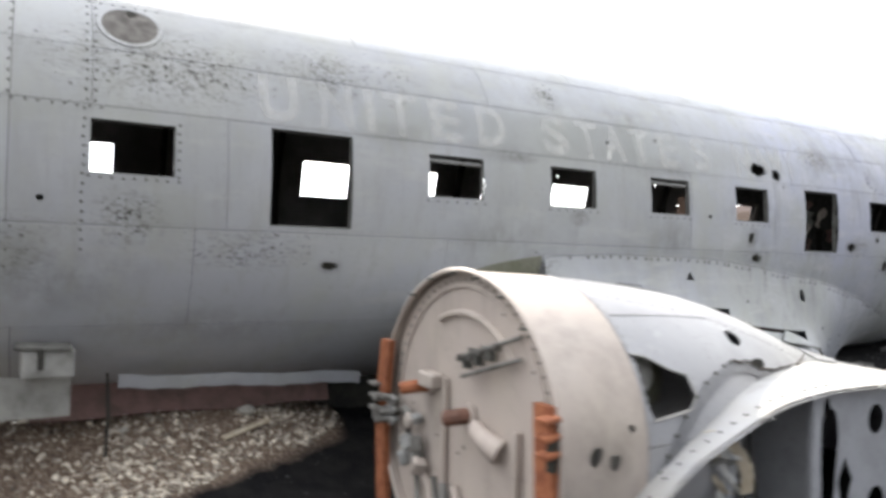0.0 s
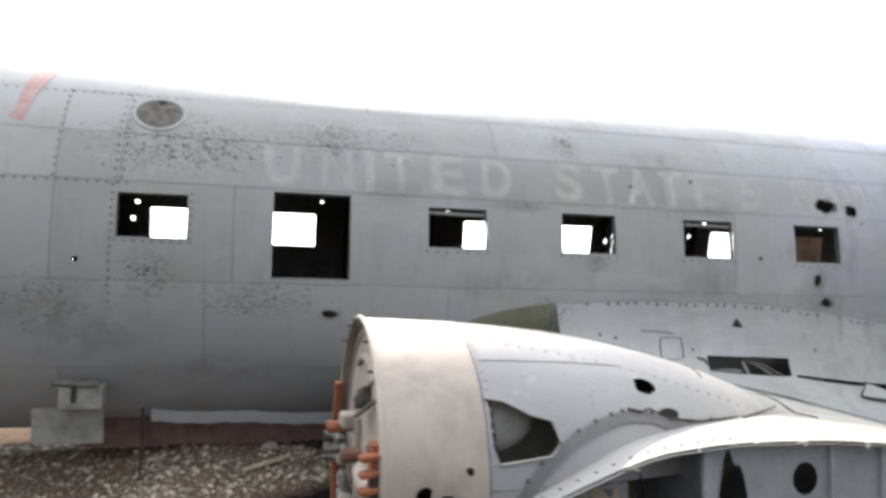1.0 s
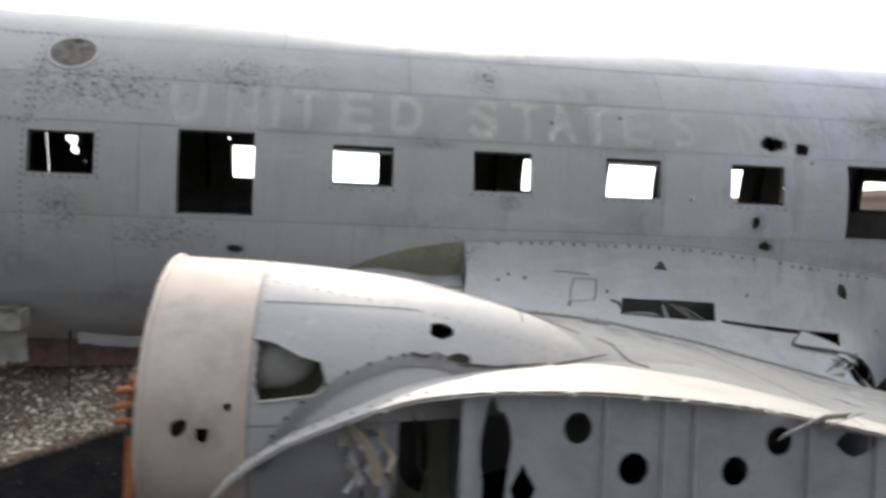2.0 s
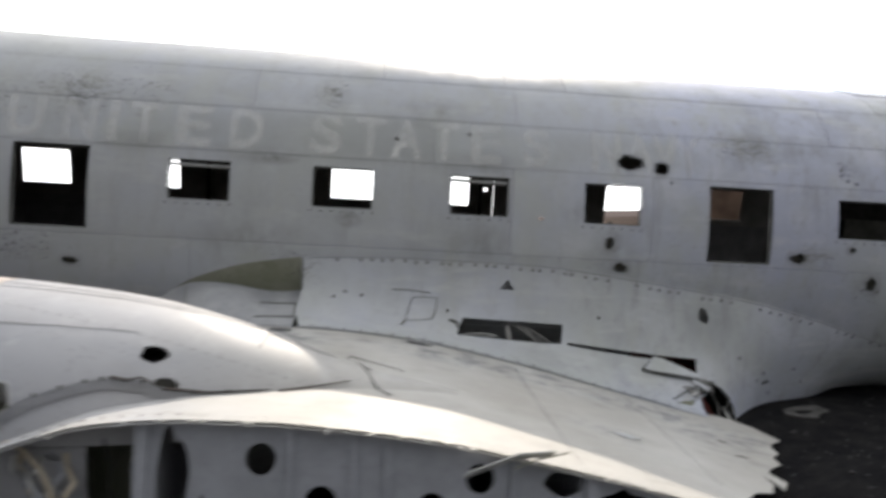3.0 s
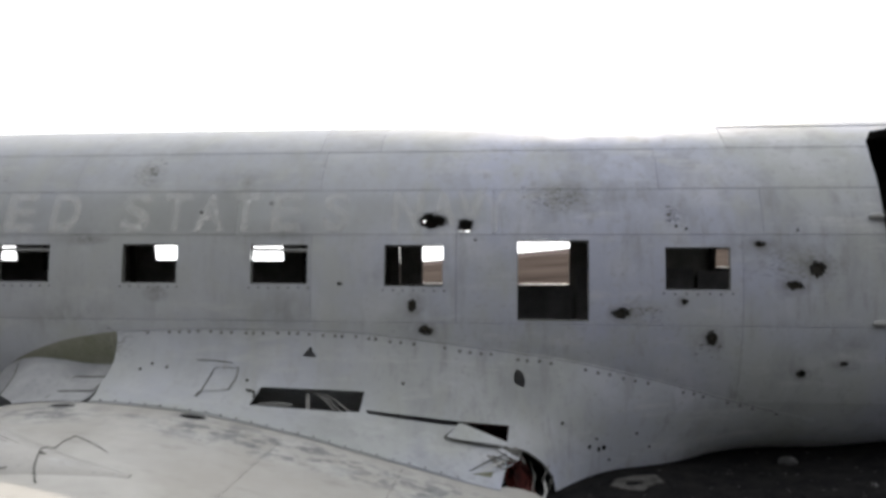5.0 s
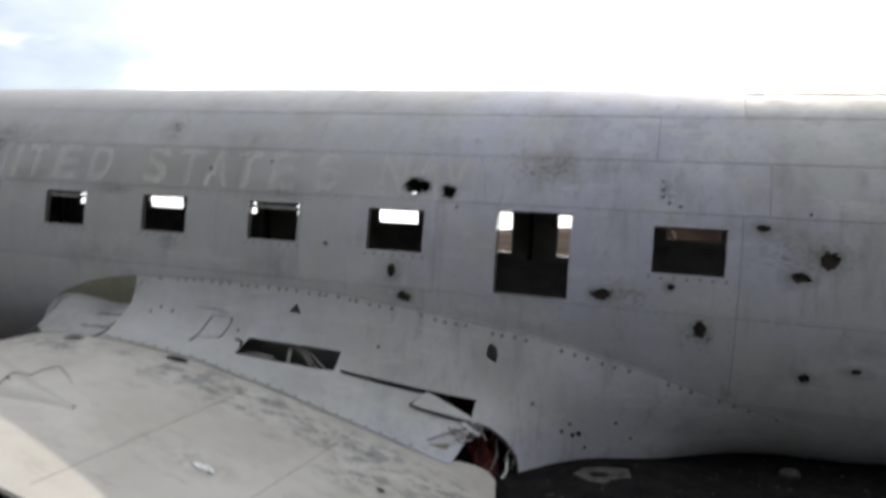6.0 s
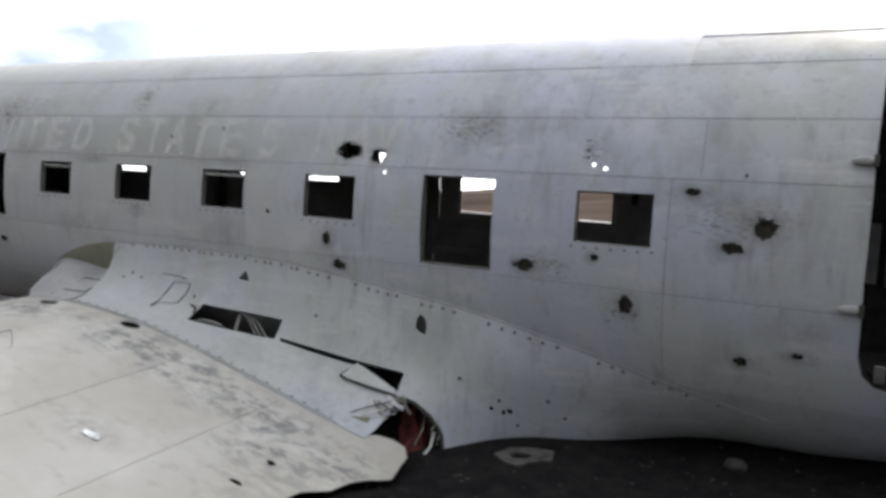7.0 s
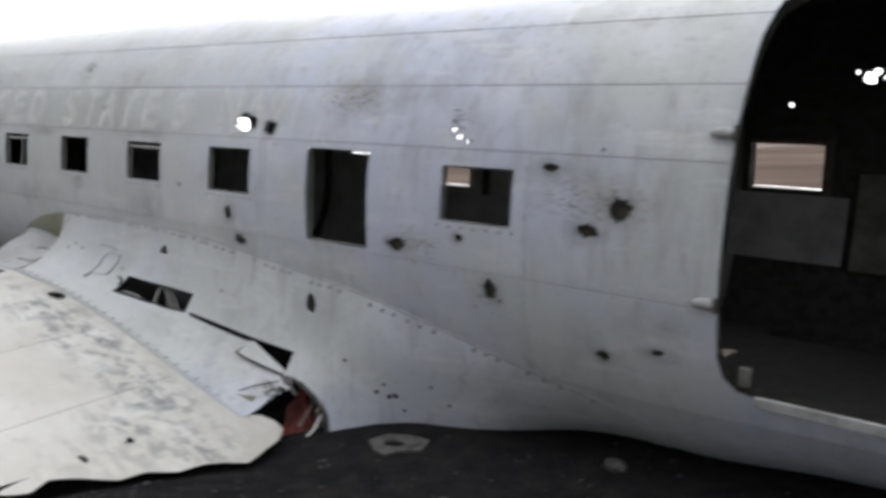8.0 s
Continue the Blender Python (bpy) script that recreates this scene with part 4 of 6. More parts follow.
def build_hills():
    bm = bmesh.new()
    n, m = 160, 5
    rows = []
    for i in range(n + 1):
        a = 2 * math.pi * i / n
        h = 17 + 7 * noise.noise((math.cos(a) * 2.2, math.sin(a) * 2.2, 3.0)) + 3 * noise.noise((math.cos(a) * 9, math.sin(a) * 9, 6.0))
        h *= 0.1 + 0.9 * (0.5 + 0.5 * math.cos(a - 0.9)) ** 2
        rows.append([bm.verts.new(((1450 + 120 * j) * math.cos(a), (1450 + 120 * j) * math.sin(a), -12 + (h + 12) * math.sin(j / m * math.pi / 2))) for j in range(m + 1)])
    for a, b in zip(rows, rows[1:]):
        for j in range(m):
            bm.faces.new((a[j], a[j + 1], b[j + 1], b[j]))
    # distance haze is put into the hills as a paler base colour
    ob = finish("hills", bm, plain("hazy_brown_hills", (0.11, 0.092, 0.088), (0.08, 0.068, 0.064), 0.9, scale=0.01, bump=0.0), None, smooth=True)
    ob.data.materials[0].node_tree.nodes["Principled BSDF"].inputs["Specular IOR Level"].default_value = 0.0
    tagged(ob, "low brown hills on the horizon", "hills", kind="structure")


build_hills()

# ---------------------------------------------------------------- body details
def rivets(name, places, r, material, parent, high=0.5, label=""):
    """Round rivet heads in one mesh: (place, outward normal) each."""
    verts, faces = [], []
    for p, n in places:
        p, n = Vector(p), Vector(n).normalized()
        a = n.orthogonal().normalized()
        b = n.cross(a)
        i0 = len(verts)
        verts += [p + (a * math.cos(q * math.pi / 3) + b * math.sin(q * math.pi / 3)) * r - n * 0.001 for q in range(6)]
        verts += [p + (a * math.cos(q * math.pi / 3) + b * math.sin(q * math.pi / 3)) * r * 0.6 + n * r * high * 0.8 for q in range(6)]
        verts.append(p + n * r * high)
        for q in range(6):
            e = (q + 1) % 6
            faces.append((i0 + q, i0 + e, i0 + 6 + e, i0 + 6 + q))
            faces.append((i0 + 6 + q, i0 + 6 + e, i0 + 12))
    me = bpy.data.meshes.new(name)
    me.from_pydata([tuple(v) for v in verts], [], faces)
    me.materials.append(material)
    ob = new(name, me)
    ob.parent = parent
    if label:
        ob["label"] = label
    return tagged(ob, kind="stuff")


def body_row(x0, z0, x1, z1, step, jitter=0.0, off=0.002):
    n = max(1, int(math.hypot(x1 - x0, z1 - z0) / step))
    out = []
    for i in range(n + 1):
        t = i / n
        x = x0 + (x1 - x0) * t + random.uniform(-jitter, jitter)
        s = girth_of(z0 + (z1 - z0) * t + random.uniform(-jitter, jitter))
        p, q = Vector(body_at(x, s, off)), Vector(body_at(x, s, off + 0.1))
        out.append((p, q - p))
    return out


DIRTY = plain("dirty_rivet", (0.11, 0.11, 0.10), (0.06, 0.06, 0.055), 0.8)
FLUSH = plain("grey_rivet", (0.30, 0.305, 0.30), (0.24, 0.24, 0.235), 0.6)
rows = []
for x_ in (-2.44, -2.03, -2.075):
    rows += body_row(x_, 2.25, x_, 2.89, 0.058, 0.004)
rows += body_row(-3.2, 2.215, -2.0, 2.215, 0.06, 0.003) + body_row(-3.2, 2.88, -1.7, 2.88, 0.06, 0.003)
rows += body_row(-2.085, 1.45, -2.085, 2.2, 0.05, 0.004)
rows += body_row(-1.60, 1.86, -1.60, 2.16, 0.05, 0.003) + body_row(-2.06, 1.84, -1.6, 1.84, 0.055, 0.003)
for a, b, c, d in NEAR_WINDOWS[2:6] + NEAR_WINDOWS[7:]:
    rows += body_row(a - 0.01, b - 0.028, c + 0.01, b - 0.028, 0.072, 0.003)
rivets("dark_rivets", rows, 0.0088, plain("stained_rivet", (0.13, 0.13, 0.122), (0.08, 0.08, 0.075), 0.75), wreck, 0.35)
rows = []
for z_ in (1.56, 1.605, 2.24, 2.58, 2.915):
    rows += body_row(-4.5, z_, 6.5, z_, 0.06, 0.002)
for x_, z0, z1 in ((0.16, 1.05, 1.57), (-1.5, 1.05, 1.57), (2.5, 1.6, 2.2), (3.58, 1.6, 2.2), (5.6, 1.1, 2.2), (2.53, 2.6, 2.88), (0.548, 2.6, 2.88), (5.05, 2.6, 2.88), (-1.33, 1.6, 2.2), (1.9, 2.25, 2.55)):
    rows += body_row(x_ - 0.022, z0, x_ - 0.022, z1, 0.055, 0.002)
rivets("flush_rivets", rows, 0.0055, FLUSH, wreck, 0.3)

# short dark gashes and flakes scattered over the skin
rng = random.Random(12)
flakes = []
for cx, cz, sx, sz, n in ((-1.62, 2.5, 0.5, 0.18, 260), (-0.68, 2.62, 0.26, 0.14, 150), (-0.25, 2.66, 0.2, 0.16, 40), (-2.5, 1.45, 0.2, 0.12, 40), (-1.86, 1.66, 0.13, 0.1, 40),
                          (1.13, 2.73, 0.08, 0.08, 50), (-0.95, 1.5, 0.3, 0.07, 26), (5.12, 2.36, 0.06, 0.06, 22), (4.3, 2.5, 0.22, 0.09, 40),
                          (0.93, 1.42, 0.12, 0.08, 30), (-1.25, 1.42, 0.18, 0.04, 22), (4.9, 1.66, 0.1, 0.05, 12), (5.4, 1.42, 0.12, 0.08, 16), (-0.1, 2.66, 0.12, 0.1, 16)):
    for _ in range(n):
        flakes.append((rng.gauss(cx, sx * 0.55), min(3.0, rng.gauss(cz, sz * 0.55)), rng.uniform(0.003, 0.007) + 0.013 * rng.random() ** 3, rng.uniform(0.002, 0.0075)))
verts, faces = [], []
for x_, z_, w_, h_ in flakes:
    if any(a - 0.02 < x_ < c + 0.02 and b - 0.02 < z_ < d + 0.02 for a, b, c, d in NEAR_WINDOWS):
        continue
    i0 = len(verts)
    s_ = girth_of(z_)
    tw = rng.uniform(-0.5, 0.5)
    for q in range(6):
        a_ = q * math.pi / 3
        r_ = rng.uniform(0.6, 1.2)
        u_, v_ = w_ * r_ * math.cos(a_), h_ * r_ * math.sin(a_)
        verts.append(body_at(x_ + u_ * math.cos(tw) - v_ * math.sin(tw), s_ + u_ * math.sin(tw) + v_ * math.cos(tw), 0.0024))
    verts.append(body_at(x_, s_, 0.0032))
    faces += [(i0 + q, i0 + (q + 1) % 6, i0 + 6) for q in range(6)]
me = bpy.data.meshes.new("flaked_paint")
me.from_pydata(verts, [], faces)
me.materials.append(DIRTY)
flk = new("flaked_paint", me)
flk.parent = wreck
tagged(flk, "dark chips where the paint has flaked", kind="stuff")


# faded lettering
def fade_paint():
    k = Mat("faded_white_lettering", 0.55)
    k.base((0.72, 0.72, 0.70))
    k.over(k.noise(4, 0.4, 0.65), (0.63, 0.635, 0.625))
    worn = k.maths("MULTIPLY", k.noise(2.2, 0.22, 0.60, detail=9, rough=0.66, stretch=(1, 1, 0.6)), 0.60)
    worn = k.maths("MULTIPLY", worn, k.noise(16, 0.26, 0.56, detail=7, rough=0.72))
    worn = k.maths("MULTIPLY", worn, k.maths("SUBTRACT", 1.0, k.maths("MULTIPLY", k.side((0, 0, 1), 2.44, 0.14), 0.35)))
    worn = k.maths("MULTIPLY", worn, k.maths("SUBTRACT", 1.0, k.maths("MULTIPLY", k.side((1, 0, 0), 2.5, 0.35), 0.22)))
    tr = k.node("ShaderNodeBsdfTransparent")
    mx = k.node("ShaderNodeMixShader")
    outn = k.t.nodes["Material Output"]
    k.link(worn, mx.inputs[0])
    k.link(tr.outputs[0], mx.inputs[1])
    k.link(k.b.outputs[0], mx.inputs[2])
    k.link(mx.outputs[0], outn.inputs["Surface"])
    return k.done()


FADED = fade_paint()
Z_LOW, Z_CAP = 2.248, 2.55


def letter(ch, x0, x1):
    cu = bpy.data.curves.new("letter", "FONT")
    cu.body = ch
    cu.offset = 0.030
    ob = bpy.data.objects.new("letter", cu)
    scene.collection.objects.link(ob)
    bpy.context.view_layer.update()
    me = ob.to_mesh()
    bm = bmesh.new()
    bm.from_mesh(me)
    ob.to_mesh_clear()
    bpy.data.objects.remove(ob)
    bpy.data.curves.remove(cu)
    bmesh.ops.triangulate(bm, faces=bm.faces[:])
    for _ in range(3):
        long = [e for e in bm.edges if e.calc_length() > 0.12]
        if long:
            bmesh.ops.subdivide_edges(bm, edges=long, cuts=1)
            bmesh.ops.triangulate(bm, faces=[f for f in bm.faces if len(f.verts) > 3])
    xs_, ys_ = [v.co.x for v in bm.verts], [v.co.y for v in bm.verts]
    ax_, bx_, ay_, by_ = min(xs_), max(xs_), min(ys_), max(ys_)
    g0, g1 = girth_of(Z_LOW), girth_of(Z_CAP)
    for v in bm.verts:
        v.co = body_at(x0 + (x1 - x0) * (v.co.x - ax_) / (bx_ - ax_), g0 + (g1 - g0) * (v.co.y - ay_) / (by_ - ay_), 0.0035)
    gone = [f for f in bm.faces if any(((f.calc_center_median().x - hx_) / (w_ * 1.25)) ** 2 + ((f.calc_center_median().z - hz_) / (h_ * 1.25)) ** 2 < 1 for hx_, hz_, w_, h_ in HOLES)]
    bmesh.ops.delete(bm, geom=gone, context="FACES")
    part("painted_letter", bm, FADED, wreck)


for ch, x0, x1 in (("U", -1.145, -0.90), ("N", -0.76, -0.535), ("I", -0.45, -0.385), ("T", -0.31, -0.075), ("E", 0.025, 0.27), ("D", 0.405, 0.645),
                   ("S", 0.98, 1.215), ("T", 1.31, 1.535), ("A", 1.575, 1.81), ("T", 1.86, 2.08), ("E", 2.175, 2.405), ("S", 2.575, 2.77),
                   ("N", 3.10, 3.33), ("A", 3.37, 3.59), ("V", 3.58, 3.79), ("Y", 3.76, 3.96)):
    letter(ch, x0, x1)

# faded red band by the nose
bm = sheet([(-2.76, girth_of(2.63)), (-2.67, girth_of(2.60)), (-2.65, girth_of(2.75)), (-2.60, girth_of(3.0)), (-2.59, 2.05), (-2.71, 2.05), (-2.73, girth_of(2.95)), (-2.735, girth_of(2.75))], [],
           lambda u, v: body_at(u, v, 0.0035), 0.08, 0.001)
part("red_stripe", bm, plain("faded_red_paint", (0.36, 0.21, 0.20), (0.42, 0.33, 0.32), 0.6, scale=9), wreck, "faded red painted stripe", smooth=True)

# round astro hatch high on the side
hx, hs = -1.853, girth_of(2.742)


def hatch_at(r, a, off):
    return body_at(hx + r * math.cos(a), hs + r * math.sin(a), off)


bm = bmesh.new()
prof = [(0.182, 0.0005), (0.178, 0.006), (0.158, 0.007), (0.150, 0.003)]
ring_rows = [[bm.verts.new(hatch_at(r, 2 * math.pi * i / 40, o)) for r, o in prof] for i in range(40)]
for i in range(40):
    for j in range(3):
        bm.faces.new((ring_rows[i][j], ring_rows[i][j + 1], ring_rows[(i + 1) % 40][j + 1], ring_rows[(i + 1) % 40][j])[::-1])
hatch = part("round_hatch", bm, SKIN, wreck, "round hatch rim", smooth=True)
bm = sheet(oval(0, 0, 0.152, 0.152, 30), [], lambda u, v: body_at(hx + u, hs + v, 0.0045), 0.05, 0.002)
part("hatch_disc", bm, plain("brown_stained_disc", (0.115, 0.105, 0.095), (0.06, 0.055, 0.05), 0.7, scale=14), hatch, "brown stained disc")
bm = sheet(ragged(0.01, 0.115, 0.035, 0.032, 10, 0.3, 3), [], lambda u, v: body_at(hx + u, hs + v, 0.0085), 0.03, 0.002)
part("hatch_latch", bm, DARK, hatch)

# window surrounds: a folded lip behind each opening, some with a blind rail at the top
for i, (a, b, c, d) in enumerate(NEAR_WINDOWS):
    bm = bmesh.new()
    s0, s1 = girth_of(b), girth_of(d)
    o0, o1 = -0.0032, -0.045
    loop = [(a, s0), (c, s0), (c, s1), (a, s1)]
    g_ = 0.003
    inner = [(a + g_, s0 + g_), (c - g_, s0 + g_), (c - g_, s1 - g_), (a + g_, s1 - g_)]
    vs = [[bm.verts.new(body_at(x, s, o)) for x, s in lp] for lp, o in ((loop, o0), (loop, o1), (inner, o1), (inner, o0))]
    for q in range(4):
        for e in range(4):
            f = (e + 1) % 4
            bm.faces.new((vs[q][e], vs[q][f], vs[(q + 1) % 4][f], vs[(q + 1) % 4][e]))
    bmesh.ops.recalc_face_normals(bm, faces=bm.faces[:])
    fr = part("window_frame", bm, plain("window_lip", (0.11, 0.11, 0.105), (0.07, 0.07, 0.065), 0.6) if i == 0 else bpy.data.materials["window_lip"], wreck)
    if i in (2, 4):
        bm = bmesh.new()
        tube(bm, [body_at(a + 0.01, s1 - 0.03, -0.03), body_at(c - 0.01, s1 - 0.034, -0.03)], 0.013, 8)
        part("blind_rail", bm, FLUSH, fr, "grey blind rail")
for i, (a, b, c, d) in enumerate(FAR_WINDOWS):
    bm = bmesh.new()
    p0, p1 = Vector(body_at(a, girth_of(b, True), -0.02)), Vector(body_at(c, girth_of(b, True), -0.02))
    box(bm, (p0 + p1) / 2, (c - a, 0.07, 0.012), bevel=0.002)
    part("window_sill", bm, ALU, wreck, "bright bare metal sill")

# brown perforated cover left over one far window: daylight glows through it
k = Mat("brown_translucent_cover", 0.8)
k.base((0.22, 0.185, 0.165))
k.over(k.noise(5, 0.4, 0.65), (0.16, 0.135, 0.12))
tl = k.node("ShaderNodeBsdfTranslucent")
ms = k.node("ShaderNodeMixShader")
ms.inputs[0].default_value = 0.6
k.link(k.col, tl.inputs["Color"])
k.link(k.b.outputs[0], ms.inputs[1])
k.link(tl.outputs[0], ms.inputs[2])
k.link(ms.outputs[0], k.t.nodes["Material Output"].inputs["Surface"])
cover_holes = [on_body(ragged(x, z, r, r, 8, 0.3, 70 + i), True) for i, (x, z, r) in enumerate(((5.12, 2.03, 0.012), (5.15, 2.09, 0.016), (5.17, 2.05, 0.018), (5.11, 2.22, 0.016), (5.14, 2.17, 0.012), (5.2, 2.12, 0.009)))]
bm = sheet(on_body(rect(5.065, 1.99, 5.615, 2.37), True), cover_holes, lambda u, v: body_at(u, v, 0.006), 0.08, 0.002)
part("window_cover", bm, k.done(), wreck, "brown perforated cover over a far window")

# shelf of insulation board left on the far wall
for x0, x1, z0, z1 in ((5.9, 6.75, 1.42, 1.93), (2.7, 4.62, 1.3, 1.70), (4.66, 5.86, 1.25, 1.96), (-2.3, -0.4, 1.2, 1.9)):
    bm = sheet(on_body(rect(x0, z0, x1, z1), True)[::1], [], lambda u, v: body_at(u, v, -0.09), 0.2, 0.006)
    part("lining_board", bm, plain("grey_lining_%d" % int(x0 * 10 + 90), (0.19, 0.19, 0.195), (0.13, 0.13, 0.135), 0.8, scale=4), wreck, "dull grey lining board")

bm = sheet(on_body(rect(6.80, 1.40, 7.62, 2.12), True), [], lambda u, v: body_at(u, v, -0.095), 0.2, 0.006)
part("lining_board", bm, plain("olive_lining", (0.10, 0.10, 0.085), (0.06, 0.06, 0.052), 0.85, scale=5), wreck, "dark olive lining board")
rng = random.Random(77)
for i in range(9):
    x0, z0 = rng.uniform(7.7, 8.5), rng.uniform(1.75, 2.4)
    bm = sheet(on_body(ragged(x0, z0, rng.uniform(0.06, 0.14), rng.uniform(0.05, 0.13), 10, 0.35, 500 + i), True), [], lambda u, v: body_at(u, v, -0.06 - 0.02 * math.sin(u * 23 + v * 31)), 0.05, 0.004)
    part("lining_tatter", bm, (PINKISH, BLEACHED, CABIN)[i % 3], wreck, "pinkish torn lining" if i % 3 == 0 else "")
for a, b, c, d in FAR_WINDOWS[8:]:
    for x0, x1, z0, z1 in ((a - 0.07, a - 0.012, b - 0.05, d + 0.05), (c + 0.012, c + 0.07, b - 0.05, d + 0.05), (a - 0.012, c + 0.012, d + 0.01, d + 0.05)):
        bm = sheet(on_body(rect(x0, z0, x1, z1), True), [], lambda u, v: body_at(u, v, -0.05), 0.1, 0.02)
        part("window_trim", bm, BROWNISH, wreck)

# cargo doorway: jamb, pale sill and two hinge fairings
bm = bmesh.new()
dl = [(x, girth_of(z)) for x, z in DOOR]
rows_ = [[bm.verts.new(body_at(x, s, o)) for o in (0.003, -0.07)] for x, s in resample(dl, 0.08)]
for r0, r1 in zip(rows_, rows_[1:] + rows_[:1]):
    bm.faces.new((r0[0], r1[0], r1[1], r0[1]))
bmesh.ops.solidify(bm, geom=bm.faces[:], thickness=0.008)
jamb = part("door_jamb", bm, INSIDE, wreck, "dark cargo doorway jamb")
bm = bmesh.new()
strip(bm, [body_at(x, girth_of(1.185), 0.012) for x in np.linspace(6.74, 8.45, 12)], 0.05, 0.012, (0, -0.25, 1))
part("door_sill", bm, plain("scratched_sill_paint", (0.40, 0.40, 0.395), (0.24, 0.24, 0.23), 0.55, scale=7), wreck, "pale scratched door sill")
for z_ in (2.35, 1.615):
    bm = bmesh.new()
    bmesh.ops.create_uvsphere(bm, u_segments=14, v_segments=8, radius=1)
    for v in bm.verts:
        v.co = Vector((v.co.x * 0.068 * (1.0 if v.co.x < 0 else 0.55), v.co.y * 0.022, v.co.z * 0.026))
    bmesh.ops.translate(bm, verts=bm.verts[:], vec=Vector(body_at(6.525, girth_of(z_), 0.012)))
    hinge = part("hinge_fairing", bm, FLUSH, wreck, "bullet-shaped hinge fairing", smooth=True)
    bm = bmesh.new()
    tube(bm, [body_at(6.565, girth_of(z_) - 0.03, 0.02), body_at(6.565, girth_of(z_) + 0.03, 0.02)], 0.011, 8)
    part("hinge_pin", bm, DARK, hinge)
bm = bmesh.new()
box(bm, body_at(6.68, girth_of(1.25), -0.05), (0.05, 0.03, 0.09), bevel=0.004)
part("door_clip", bm, DIRTY, wreck)
# loose panels and grit inside the doorway
bm = bmesh.new()
box(bm, (7.6, 2.18, 1.5), (0.04, 0.12, 1.0), bevel=0.004)
part("cabin_post", bm, INSIDE, wreck)

# ---------------------------------------------------------------- fillet details
def fil_place(x, v, off=0.004):
    p = Vector(fillet_at(x, v))
    n = (Vector(fillet_at(x, v + 1e-3)) - p).cross(Vector(fillet_at(x + 1e-3, v)) - p).normalized()
    return p + n * off, n


rng = random.Random(31)
rows = [fil_place(x + rng.uniform(-0.02, 0.02), 0.03 + rng.uniform(-0.004, 0.004)) for x in np.arange(1.05, 5.9, 0.085) if rng.random() > 0.18]
rivets("fillet_screws", rows, 0.0125, DIRTY, fillet, 0.3)
bm = bmesh.new()
tube(bm, [fil_place(x, 0.008, 0.0005)[0] for x in np.linspace(1.02, 5.9, 70)], 0.0022, 5)
part("lap_edge", bm, DIRTY, fillet)
rows = [fil_place(x, 0.955) for x in np.arange(1.1, 3.7, 0.11)]
rivets("root_bolts", rows, 0.0095, DIRTY, fillet, 0.6)
bm = bmesh.new()
strip(bm, [Vector(fillet_at(x, 0.965)) + Vector((0, 0.0, 0.003)) for x in np.linspace(1.02, 3.7, 40)], 0.03, 0.002, (0, 1, -0.12))
part("root_strap", bm, SKIN, fillet, "riveted root strap")
rows = [fil_place(x, v) for x, v in ((1.3, 0.33), (1.42, 0.36), (1.22, 0.4), (2.05, 0.42), (3.2, 0.25), (4.6, 0.35), (4.9, 0.3), (4.35, 0.3), (4.7, 0.5), (5.0, 0.42))]
rivets("fillet_nicks", rows, 0.013, DARK, fillet, 0.2)


def edge_band(pts, w, material, name, parent, off=0.004, label=""):
    """A thin ridge that follows a closed or open line over the fillet."""
    bm_ = bmesh.new()
    ps = [fil_place(x, v, off) for x, v in pts]
    for (p, n), (q, m) in zip(ps, ps[1:]):
        tube(bm_, [p, q], w, 5)
    return part(name, bm_, material, parent, label)


edge_band(fil([(1.79, 1.235), (1.86, 1.242), (1.97, 1.24)]), 0.002, DIRTY, "access_hatch_edge", fillet, 0.004)
edge_band(fil([(1.97, 1.24), (1.965, 1.17), (1.93, 1.09)]), 0.004, DIRTY, "access_hatch_edge", fillet, 0.005)
edge_band(fil([(1.93, 1.09), (1.885, 1.085), (1.83, 1.082), (1.785, 1.08), (1.74, 1.078)]), 0.0022, DIRTY, "access_hatch_edge", fillet, 0.008)
edge_band(fil([(1.735, 1.075), (1.76, 1.15), (1.79, 1.23)]), 0.0035, DIRTY, "access_hatch_edge", fillet, 0.005)
edge_band(fil([(1.64, 1.29), (1.78, 1.287), (1.92, 1.272)]), 0.0028, DIRTY, "scratch_line", fillet)
edge_band(fil([(1.735, 1.078), (1.715, 1.055)]), 0.009, DIRTY, "scratch_line", fillet)
edge_band(fil([(2.06, 1.09), (2.12, 1.075), (2.13, 1.04)]), 0.009, DARK, "scratch_line", fillet)
# bent bars and a curled tongue in the slots
for x0, x1, z0, z1 in ((2.52, 2.78, 1.08, 0.93), (2.56, 2.84, 1.075, 0.935), (2.49, 2.72, 1.085, 0.95)):
    bm = bmesh.new()
    tube(bm, [(x0, -0.04, z0), ((x0 + x1) / 2, -0.075, (z0 + z1) / 2 + 0.02), (x1, -0.13, z1)], 0.0055, 6)
    part("bent_bar", bm, DULL, fillet, "bare bent metal bar")
bm = bmesh.new()
strip(bm, [(2.5, -0.06, 1.06), (2.51, -0.1, 1.0), (2.52, -0.13, 0.945)], 0.028, 0.003, (1, 0, 0))
part("torn_tab", bm, DULL, fillet)
bm = sheet([(2.13, 0), (2.2, 0.035), (2.32, 0.04), (2.42, 0.02), (2.38, -0.02), (2.2, -0.03)], [], lambda u, v: (u, -0.16 - v * 0.5, 0.985 + v * 0.6), 0.05, 0.004)
part("torn_tab", bm, WHITEM, fillet, "white curled metal tongue")
